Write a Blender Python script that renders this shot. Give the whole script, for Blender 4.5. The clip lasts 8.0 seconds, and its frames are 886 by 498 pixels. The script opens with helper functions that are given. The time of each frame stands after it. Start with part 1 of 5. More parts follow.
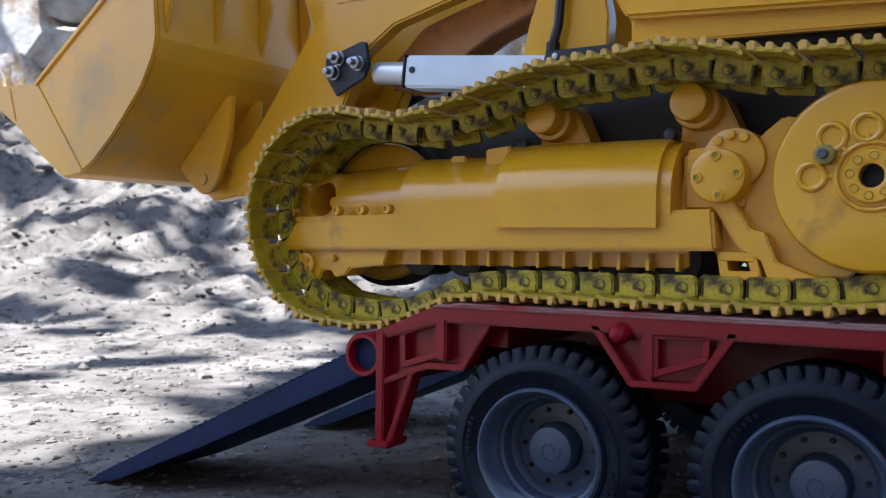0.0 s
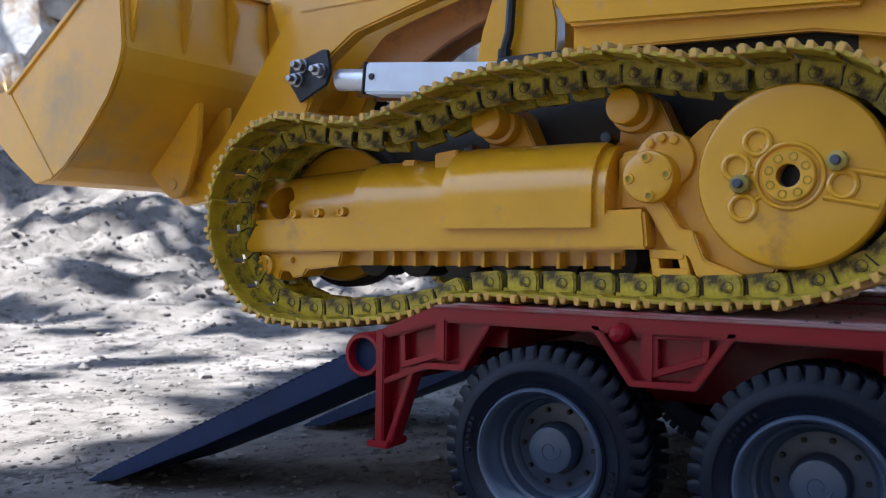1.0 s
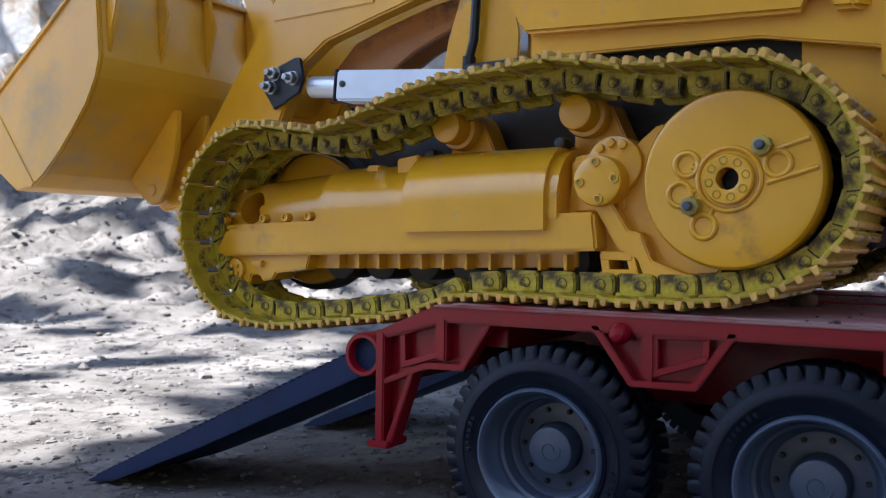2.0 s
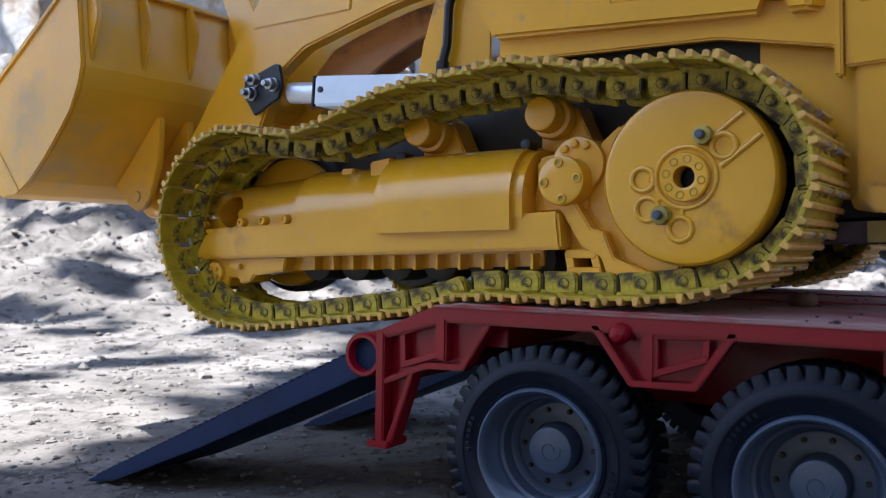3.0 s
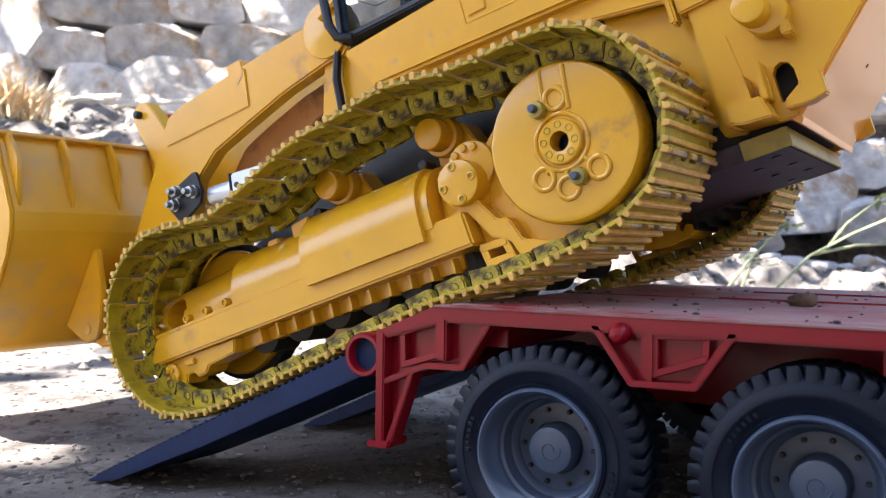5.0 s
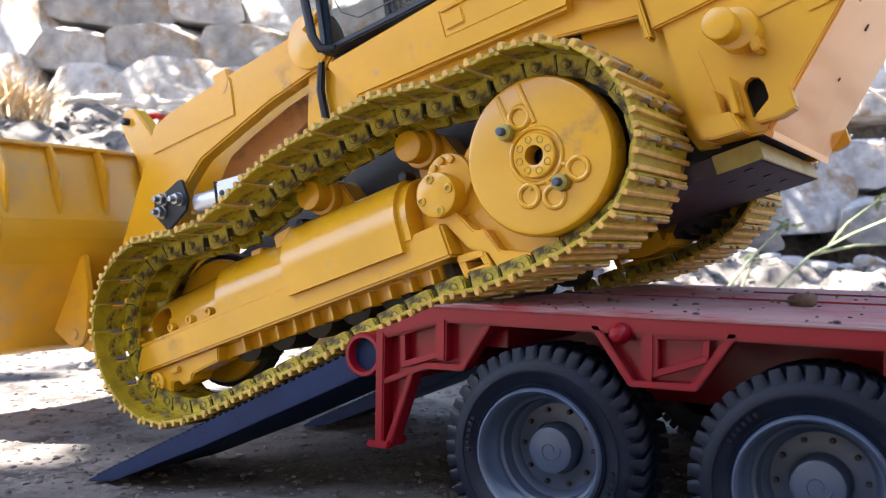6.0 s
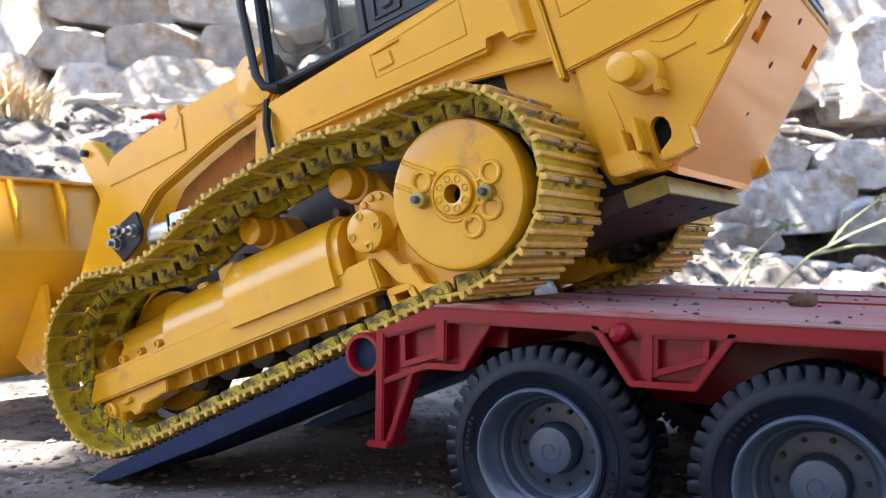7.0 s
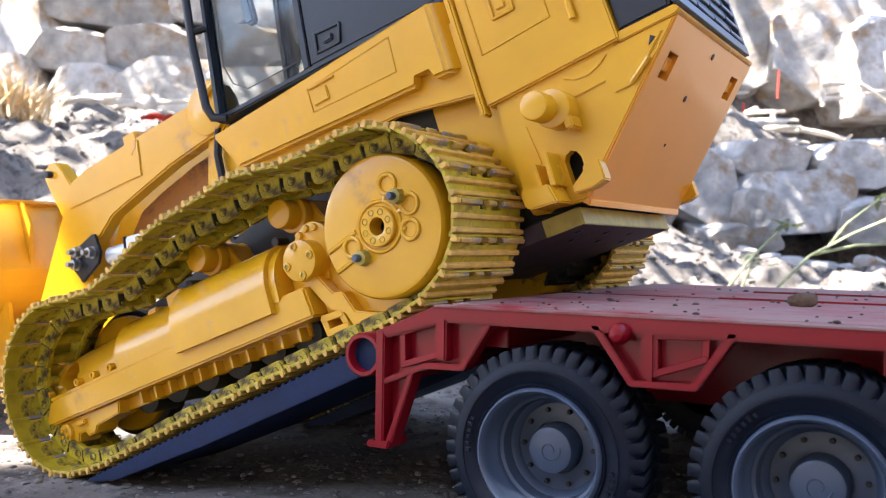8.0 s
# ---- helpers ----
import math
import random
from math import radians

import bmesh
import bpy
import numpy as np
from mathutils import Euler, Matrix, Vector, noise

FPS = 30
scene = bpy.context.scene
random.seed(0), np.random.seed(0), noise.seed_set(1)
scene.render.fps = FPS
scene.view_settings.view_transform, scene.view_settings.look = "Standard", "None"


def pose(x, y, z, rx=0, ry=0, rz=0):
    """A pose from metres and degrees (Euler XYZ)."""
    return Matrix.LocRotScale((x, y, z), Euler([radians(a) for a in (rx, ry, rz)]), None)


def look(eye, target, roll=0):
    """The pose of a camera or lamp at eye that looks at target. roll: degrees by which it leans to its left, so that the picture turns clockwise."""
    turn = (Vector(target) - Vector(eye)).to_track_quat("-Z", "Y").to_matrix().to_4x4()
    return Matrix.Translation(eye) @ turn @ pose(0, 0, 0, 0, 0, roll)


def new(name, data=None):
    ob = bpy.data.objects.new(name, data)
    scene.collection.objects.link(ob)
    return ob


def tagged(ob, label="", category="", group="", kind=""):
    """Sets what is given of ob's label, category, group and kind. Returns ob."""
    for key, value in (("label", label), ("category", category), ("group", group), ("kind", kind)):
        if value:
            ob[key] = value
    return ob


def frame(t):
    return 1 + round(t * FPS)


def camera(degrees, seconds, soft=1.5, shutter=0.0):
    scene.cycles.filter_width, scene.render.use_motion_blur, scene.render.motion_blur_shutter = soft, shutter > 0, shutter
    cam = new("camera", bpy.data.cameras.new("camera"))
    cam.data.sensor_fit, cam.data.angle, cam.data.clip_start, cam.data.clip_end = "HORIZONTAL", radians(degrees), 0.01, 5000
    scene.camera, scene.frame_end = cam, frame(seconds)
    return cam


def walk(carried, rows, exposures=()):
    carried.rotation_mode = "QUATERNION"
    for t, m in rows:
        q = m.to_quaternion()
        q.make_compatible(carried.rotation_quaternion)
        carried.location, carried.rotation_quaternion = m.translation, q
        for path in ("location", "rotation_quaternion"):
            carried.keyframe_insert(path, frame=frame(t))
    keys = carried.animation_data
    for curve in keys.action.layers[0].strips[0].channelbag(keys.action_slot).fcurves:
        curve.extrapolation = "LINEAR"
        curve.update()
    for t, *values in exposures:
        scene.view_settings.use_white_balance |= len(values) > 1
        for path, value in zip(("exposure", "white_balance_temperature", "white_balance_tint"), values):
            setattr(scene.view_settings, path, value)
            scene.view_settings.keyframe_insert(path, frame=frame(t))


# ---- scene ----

import itertools

Z0 = 0.081                       # height of the lens over the ground
FWD = Vector((-0.51345, 0.85810, -0.00580))
EYE = Vector((0.0, 0.0, Z0))
cam = camera(51.56, 8.0, soft=1.2)
cam.data.dof.use_dof, cam.data.dof.focus_distance, cam.data.dof.aperture_fstop = True, 0.30, 36.0
VIEW = look(EYE, EYE + FWD, 0.73)
walk(cam, [(0.0, VIEW), (8.0, VIEW)],
     exposures=[(0.0, 2.02, 5650, 10), (3.3, 2.02, 5650, 10), (3.8, 2.58, 6250, 13), (5.0, 2.82, 6350, 13), (8.0, 2.96, 6400, 13)])

# ---------------------------------------------------------------- light
SUN_EL, SUN_AZ = 58.0, 228.0     # azimuth of the sun, clockwise from +y
sun_dir = Vector((math.sin(radians(SUN_AZ)) * math.cos(radians(SUN_EL)),
                  math.cos(radians(SUN_AZ)) * math.cos(radians(SUN_EL)), math.sin(radians(SUN_EL))))
world = bpy.data.worlds.new("world")
scene.world = world
world.use_nodes = True
wn = world.node_tree.nodes
sky = wn.new("ShaderNodeTexSky")
sky.sky_type = "NISHITA"
sky.sun_disc = False
sky.sun_elevation = radians(SUN_EL)
sky.sun_rotation = radians(SUN_AZ)
wn["Background"].inputs[1].default_value = 0.105
world.node_tree.links.new(sky.outputs[0], wn["Background"].inputs[0])
sun = new("sun", bpy.data.lights.new("sun", "SUN"))
sun.data.energy = 5.0
sun.data.angle = radians(0.5)
sun.data.color = (1.0, 0.93, 0.82)
sun.matrix_world = look(sun_dir * 6, (0, 0, 0))
scene.view_settings.exposure = 0.0


# ---------------------------------------------------------------- materials
def mat(name, col, rough=0.5, metal=0.0, vary=0.15, scale=60.0, bump=0.1, fine=600.0, dirt=None, dirt_at=0.62, dirt_scale=35.0,
        island=0.0, coat=0.0, rand=0.0, spec=0.5):
    m = bpy.data.materials.new(name)
    m.use_nodes = True
    nt = m.node_tree
    N, L = nt.nodes, nt.links
    b = N["Principled BSDF"]
    b.inputs["Roughness"].default_value = rough
    b.inputs["Metallic"].default_value = metal
    b.inputs["Specular IOR Level"].default_value = spec
    b.inputs["Coat Weight"].default_value = coat
    b.inputs["Coat Roughness"].default_value = 0.1
    tc = N.new("ShaderNodeTexCoord")
    n1 = N.new("ShaderNodeTexNoise")
    n1.inputs["Scale"].default_value = scale
    n1.inputs["Detail"].default_value = 6
    L.new(tc.outputs["Object"], n1.inputs["Vector"])
    ramp = N.new("ShaderNodeMapRange")
    ramp.inputs["From Min"].default_value = 0.3
    ramp.inputs["From Max"].default_value = 0.7
    ramp.inputs["To Min"].default_value = 1 - vary
    ramp.inputs["To Max"].default_value = 1 + vary
    L.new(n1.outputs["Fac"], ramp.inputs["Value"])
    val = ramp.outputs[0]
    if island or rand:
        src = N.new("ShaderNodeNewGeometry").outputs["Random Per Island"] if island else N.new("ShaderNodeObjectInfo").outputs["Random"]
        k = island or rand
        r2 = N.new("ShaderNodeMapRange")
        r2.inputs["To Min"].default_value = 1 - k
        r2.inputs["To Max"].default_value = 1 + k
        L.new(src, r2.inputs["Value"])
        mu = N.new("ShaderNodeMath")
        mu.operation = "MULTIPLY"
        L.new(val, mu.inputs[0])
        L.new(r2.outputs[0], mu.inputs[1])
        val = mu.outputs[0]
    hsv = N.new("ShaderNodeHueSaturation")
    hsv.inputs["Color"].default_value = (*col, 1)
    L.new(val, hsv.inputs["Value"])
    out = hsv.outputs[0]
    n2 = N.new("ShaderNodeTexNoise")
    n2.inputs["Scale"].default_value = fine
    n2.inputs["Detail"].default_value = 4
    L.new(tc.outputs["Object"], n2.inputs["Vector"])
    if dirt:
        n3 = N.new("ShaderNodeTexNoise")
        n3.inputs["Scale"].default_value = dirt_scale
        n3.inputs["Detail"].default_value = 9
        n3.inputs["Roughness"].default_value = 0.7
        L.new(tc.outputs["Object"], n3.inputs["Vector"])
        r3 = N.new("ShaderNodeMapRange")
        r3.inputs["From Min"].default_value = dirt_at - 0.06
        r3.inputs["From Max"].default_value = dirt_at + 0.08
        L.new(n3.outputs["Fac"], r3.inputs["Value"])
        mix = N.new("ShaderNodeMix")
        mix.data_type = "RGBA"
        L.new(r3.outputs[0], mix.inputs["Factor"])
        L.new(out, mix.inputs["A"])
        mix.inputs["B"].default_value = (*dirt, 1)
        out = mix.outputs["Result"]
        r4 = N.new("ShaderNodeMapRange")
        r4.inputs["To Min"].default_value = rough
        r4.inputs["To Max"].default_value = min(1, rough + 0.3)
        L.new(r3.outputs[0], r4.inputs["Value"])
        L.new(r4.outputs[0], b.inputs["Roughness"])
    L.new(out, b.inputs["Base Color"])
    bp = N.new("ShaderNodeBump")
    bp.inputs["Strength"].default_value = bump
    bp.inputs["Distance"].default_value = 0.3 / fine
    L.new(n2.outputs["Fac"], bp.inputs["Height"])
    L.new(bp.outputs["Normal"], b.inputs["Normal"])
    return m


YELLOW = mat("yellow_paint", (0.70, 0.365, 0.010), 0.25, vary=0.09, scale=25, bump=0.05, fine=900, dirt=(0.33, 0.17, 0.03), dirt_at=0.655, dirt_scale=48, coat=0.25)
# arm insides: their shade is put into the colour as dark orange
ARM_SHADE = mat("shaded_arm_orange", (0.36, 0.14, 0.02), 0.5, vary=0.2, scale=40, bump=0.1, fine=700, dirt=(0.12, 0.06, 0.02), dirt_at=0.55, dirt_scale=40)
BUCKET = mat("worn_yellow_paint", (0.72, 0.37, 0.010), 0.42, vary=0.12, scale=18, bump=0.06, fine=700, dirt=(0.50, 0.33, 0.12), dirt_at=0.565, dirt_scale=13, coat=0.2)
ORANGE = mat("fresh_orange_paint", (0.82, 0.35, 0.022), 0.33, vary=0.04, scale=30, bump=0.04, fine=400, coat=0.4)
TRACK = mat("olive_track_paint", (0.42, 0.325, 0.014), 0.45, vary=0.3, scale=140, bump=0.3, fine=1500, dirt=(0.07, 0.05, 0.018), dirt_at=0.585, dirt_scale=130, rand=0.15)
WORN = mat("worn_grouser_steel", (0.58, 0.35, 0.07), 0.45, vary=0.25, scale=180, bump=0.2, fine=1500, dirt=(0.22, 0.22, 0.26), dirt_at=0.62, dirt_scale=110, rand=0.1)
TIP = mat("scraped_grouser_tip", (0.52, 0.33, 0.07), 0.38, vary=0.25, scale=180, bump=0.2, fine=1500, dirt=(0.20, 0.20, 0.24), dirt_at=0.51, dirt_scale=110, rand=0.15)
BLACK = mat("black_plastic", (0.007, 0.010, 0.018), 0.38, vary=0.2, scale=90, bump=0.1, fine=900)
DARK = mat("dark_chain_steel", (0.02, 0.018, 0.015), 0.6, vary=0.4, scale=100, bump=0.2, fine=900)
STEEL = mat("zinc_steel", (0.36, 0.38, 0.41), 0.34, metal=0.9, vary=0.1, scale=200, bump=0.05, fine=1200)
ALU = mat("brushed_aluminium", (0.60, 0.65, 0.72), 0.35, metal=0.55, vary=0.08, scale=80, bump=0.06, fine=1400)
RED = mat("red_plastic", (0.215, 0.003, 0.011), 0.26, spec=0.35, vary=0.1, scale=40, bump=0.05, fine=900)
REDDECK = mat("dusty_red_deck", (0.27, 0.02, 0.026), 0.55, vary=0.12, scale=40, bump=0.12, fine=900, dirt=(0.30, 0.17, 0.16), dirt_at=0.44, dirt_scale=22)
RUBBER = mat("dusty_rubber", (0.0025, 0.0055, 0.0145), 0.5, vary=0.25, scale=60, bump=0.25, fine=900, dirt=(0.013, 0.019, 0.034), dirt_at=0.60, dirt_scale=60, spec=0.22)
RIM = mat("grey_plastic_rim", (0.056, 0.078, 0.124), 0.36, vary=0.1, scale=60, bump=0.06, fine=900)
RAMP = mat("navy_painted_ramp", (0.004, 0.015, 0.060), 0.6, vary=0.2, scale=70, bump=0.35, fine=700, spec=0.3)
CAB_GREY = mat("dark_grey_cab", (0.06, 0.065, 0.07), 0.4, vary=0.2, scale=30)
BRASS = mat("olive_plate_edge", (0.34, 0.27, 0.05), 0.45, vary=0.3, scale=120, bump=0.3, fine=600)
RUST = mat("dark_purple_steel", (0.035, 0.022, 0.028), 0.5, vary=0.4, scale=120, bump=0.4, fine=500)
SOIL = mat("dry_soil", (0.165, 0.150, 0.138), 0.95, vary=0.45, scale=14, bump=1.0, fine=260, dirt=(0.065, 0.058, 0.054), dirt_at=0.54, dirt_scale=45, spec=0.2)
STONE = mat("granite_stone", (0.41, 0.40, 0.39), 0.9, vary=0.4, scale=14, bump=0.9, fine=90, dirt=(0.27, 0.19, 0.12), dirt_at=0.55, dirt_scale=8, rand=0.25)
PEBBLE = mat("pebble_grey", (0.140, 0.128, 0.120), 0.9, vary=0.3, scale=40, bump=0.5, fine=300, island=0.5)
WOOD = mat("bleached_wood", (0.55, 0.50, 0.43), 0.8, vary=0.2, scale=30, bump=0.4, fine=150)
WEED = mat("pale_weed_green", (0.30, 0.34, 0.20), 0.6, vary=0.2, scale=60)
STRAW = mat("dry_straw", (0.62, 0.46, 0.26), 0.8, vary=0.2, scale=40)
LEAF = mat("green_leaf", (0.09, 0.13, 0.06), 0.6, vary=0.3, scale=30, island=0.3)
BARK = mat("bark", (0.14, 0.10, 0.07), 0.9, vary=0.3, scale=20, bump=0.8, fine=90)
REDCLOTH = mat("red_litter", (0.55, 0.06, 0.04), 0.7, vary=0.2)

glass = bpy.data.materials.new("window_glass")
glass.use_nodes = True
gb = glass.node_tree.nodes["Principled BSDF"]
gb.inputs["Transmission Weight"].default_value = 1.0
gb.inputs["Roughness"].default_value = 0.03
gb.inputs["Base Color"].default_value = (0.42, 0.45, 0.46, 1)
gb.inputs["IOR"].default_value = 1.3


# ---------------------------------------------------------------- mesh helpers
def finish(name, bm, material, parent=None, label="", smooth=40):
    me = bpy.data.meshes.new(name)
    bmesh.ops.recalc_face_normals(bm, faces=bm.faces)
    lim = radians(smooth)
    for f in bm.faces:
        f.smooth = True
    for e in bm.edges:
        e.smooth = not (len(e.link_faces) == 2 and e.calc_face_angle(0) > lim)
    bm.to_mesh(me)
    bm.free()
    for m in material if isinstance(material, (list, tuple)) else [material]:
        me.materials.append(m)
    ob = new(name, me)
    if parent:
        ob.parent = parent
    if label:
        tagged(ob, label)
    return ob


def part(name, bm, material, parent, label="", smooth=40):
    return finish(name, bm, material, parent, label, smooth)


def join(*bms):
    """All the bmeshes in one."""
    out = bmesh.new()
    for b in bms:
        me = bpy.data.meshes.new("tmp")
        b.to_mesh(me)
        b.free()
        out.from_mesh(me)
        bpy.data.meshes.remove(me)
    return out


def slab(pts, y0, y1, bevel=0.0005, seg=2):
    """A plate with the outline pts (x, z), from y0 to y1."""
    bm = bmesh.new()
    a = [bm.verts.new((x, y0, z)) for x, z in pts]
    f = bm.faces.new(a)
    r = bmesh.ops.extrude_face_region(bm, geom=[f])
    bmesh.ops.translate(bm, vec=(0, y1 - y0, 0), verts=[v for v in r["geom"] if isinstance(v, bmesh.types.BMVert)])
    if bevel:
        bmesh.ops.bevel(bm, geom=list(bm.edges), offset=bevel, segments=seg, affect="EDGES", clamp_overlap=True)
    return bm


def box(x0, x1, y0, y1, z0, z1, bevel=0.0005, seg=2):
    return slab([(x0, z0), (x1, z0), (x1, z1), (x0, z1)], y0, y1, bevel, seg)


def turned(prof, axis="y", seg=32, c=(0, 0, 0), caps=True):
    """A turned body: prof is (r, h) pairs along the axis."""
    bm = bmesh.new()
    rings = []
    for r, h in prof:
        ring = []
        for i in range(seg):
            a = 2 * math.pi * i / seg
            u, v = r * math.cos(a), r * math.sin(a)
            p = {"y": (u, h, v), "x": (h, u, v), "z": (u, v, h)}[axis]
            ring.append(bm.verts.new(Vector(p) + Vector(c)))
        rings.append(ring)
    for p, q in zip(rings, rings[1:]):
        for i in range(seg):
            bm.faces.new((p[i], p[(i + 1) % seg], q[(i + 1) % seg], q[i]))
    if caps:
        for ring in (rings[0], rings[-1]):
            if (ring[0].co - ring[seg // 2].co).length > 1e-7:
                bm.faces.new(ring)
    return bm


def disc(x, z, r, y0, y1, bevel=0.0006, seg=28):
    return turned([(r - bevel, y0), (r - bevel * 0.3, y0 + bevel * 0.3), (r, y0 + bevel), (r, y1)], "y", seg, (x, 0, z))


def tube(pts, r, seg=8, closed=False):
    """A round bar along the points."""
    bm = bmesh.new()
    pts = [Vector(p) for p in pts]
    rings = []
    n = len(pts)
    for i, p in enumerate(pts):
        a = pts[(i - 1) % n] if closed or i else p
        b = pts[(i + 1) % n] if closed or i < n - 1 else p
        d = (b - a).normalized()
        s = d.cross(Vector((0.1, 1, 0.2))).normalized()
        if s.length < 0.5:
            s = d.cross(Vector((1, 0, 0))).normalized()
        t = d.cross(s)
        rr = r[i] if isinstance(r, (list, tuple)) else r
        rings.append([bm.verts.new(p + rr * (math.cos(2 * math.pi * k / seg) * s + math.sin(2 * math.pi * k / seg) * t)) for k in range(seg)])
    for p, q in zip(rings, rings[1:] + ([rings[0]] if closed else [])):
        for k in range(seg):
            bm.faces.new((p[k], p[(k + 1) % seg], q[(k + 1) % seg], q[k]))
    if not closed:
        bm.faces.new(rings[0])
        bm.faces.new(rings[-1])
    return bm


def moved(bm, m):
    bmesh.ops.transform(bm, matrix=m, verts=bm.verts)
    return bm


def mirrored(bm, yc):
    for v in bm.verts:
        v.co.y = 2 * yc - v.co.y
    bmesh.ops.reverse_faces(bm, faces=bm.faces)
    return bm


def rock(rng, sx, sy, sz, cuts=9, sub=3, rough=0.06, square=0.55, hewn=False):
    """A hewn boulder: a squarish ball cut by planes, then roughened."""
    bm = bmesh.new()
    bmesh.ops.create_icosphere(bm, subdivisions=sub, radius=1)
    planes = []
    for _ in range(cuts):
        n = Vector((rng.gauss(0, 1), rng.gauss(0, 1), rng.gauss(0, 1))).normalized()
        planes.append((n, rng.uniform(0.72, 0.98)))
    if hewn:
        # a broad split face to the front and steep flanks
        planes = [(n, 0.66 + 0.3 * d) for n, d in planes]
        planes.append((Vector((rng.gauss(0, 0.10), -1, rng.gauss(0, 0.12))).normalized(), 0.62))
        for a in (0, 90, 180, 270):
            a = radians(a + rng.uniform(-14, 14))
            planes.append((Vector((math.cos(a), rng.uniform(-0.25, 0.1), math.sin(a))).normalized(), rng.uniform(0.80, 0.90)))
        for a in (45, 135, 225, 315):
            a = radians(a + rng.uniform(-22, 22))
            planes.append((Vector((math.cos(a), rng.uniform(-0.35, 0.0), math.sin(a))).normalized(), rng.uniform(0.86, 1.10)))
    off = Vector((rng.uniform(-50, 50), rng.uniform(-50, 50), 0))
    for v in bm.verts:
        p = v.co.copy()
        p = p / max(abs(p.x), abs(p.y), abs(p.z)) ** square * 0.92
        for n, d in planes:
            k = p.dot(n)
            if k > d:
                p -= n * (k - d)
        p += p.normalized() * (noise.fractal(p * 1.6 + off, 1.0, 2.0, 5) * rough + noise.fractal(p * 7 + off, 0.9, 2.0, 3) * rough * 0.25)
        v.co = (p.x * sx, p.y * sy, p.z * sz)
    return bm


def cut(ob, *cutters):
    """Take the cutters' shapes out of ob's mesh."""
    for bm in cutters:
        me = bpy.data.meshes.new("cutter")
        bmesh.ops.recalc_face_normals(bm, faces=bm.faces)
        bm.to_mesh(me)
        bm.free()
        tool = new("cutter", me)
        mod = ob.modifiers.new("cut", "BOOLEAN")
        mod.operation, mod.object, mod.solver = "DIFFERENCE", tool, "EXACT"
        bpy.context.view_layer.update()
        made = bpy.data.meshes.new_from_object(ob.evaluated_get(bpy.context.evaluated_depsgraph_get()))
        ob.modifiers.clear()
        ob.data = made
        bpy.data.objects.remove(tool)
        bpy.data.meshes.remove(me)
    return ob


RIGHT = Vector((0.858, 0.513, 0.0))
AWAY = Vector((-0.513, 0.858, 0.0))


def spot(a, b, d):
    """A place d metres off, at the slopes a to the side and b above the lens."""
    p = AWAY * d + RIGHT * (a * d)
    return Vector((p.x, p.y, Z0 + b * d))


def step(a, b, x):
    k = min(1, max(0, (x - a) / (b - a)))
    return k * k * (3 - 2 * k)


def ground_z(x, y, fine=True):
    d = -0.513 * x + 0.858 * y
    u = 0.858 * x + 0.513 * y
    z = -0.0105 * step(-0.10, -0.32, x)
    left = 1 - step(-0.15, 0.45, u / max(d, 0.3))
    z += left * 0.44 * step(0.75, 2.7, d) + (1 - left) * (0.02 * step(0.9, 2.6, d) + 0.42 * step(3.0, 3.45, d) + 1.7 * step(4.0, 4.5, d)) + left * 1.5 * step(3.15, 3.6, d)
    # unseen banks behind and right of the lens, added to cut low sky light
    z += 2.6 * step(-1.3, -2.6, d) + 1.6 * step(1.9, 3.4, u) * (1 - step(0.5, 2.0, d))
    n = noise.fractal(Vector((x * 3.1, y * 3.1, 0.3)), 1.0, 2.0, 5)
    z += n * (0.05 * step(0.55, 1.6, d) + 0.002)
    m = noise.fractal(Vector((x * 26, y * 26, 7.7)), 0.8, 2.0, 4)
    z += m * (0.0012 + 0.022 * step(0.7, 1.4, d))
    return z


# ---------------------------------------------------------------- ground
def ground():
    bm = bmesh.new()
    ds = [-60, -20, -6, -3, -2.6, -2.3, -2.0, -1.7, -1.4, -1.2, -0.6, -0.2]
    d = 0.0
    while d < 4.5:
        ds.append(d)
        d += 0.006 + 0.012 * d
    ds += [5, 6, 8, 12, 20, 40, 90]
    us = [-90, -30, -12, -6, -4, -3]
    n = 220
    us += [-2.4 + 4.8 * (0.5 + 0.5 * (k / n * 2 - 1) * (0.35 + 0.65 * abs(k / n * 2 - 1))) for k in range(n + 1)]
    us += [3, 4, 6, 12, 30, 90]
    grid = []
    for dd in ds:
        row = []
        for uu in us:
            p = AWAY * dd + RIGHT * uu
            row.append(bm.verts.new((p.x, p.y, ground_z(p.x, p.y))))
        grid.append(row)
    for r0, r1 in zip(grid, grid[1:]):
        for i in range(len(us) - 1):
            bm.faces.new((r0[i], r0[i + 1], r1[i + 1], r1[i]))
    ob = finish("ground", bm, SOIL, smooth=80)
    tagged(ob, "dry grey-brown soil with clods and dappled shade", "ground", kind="structure")


ground()


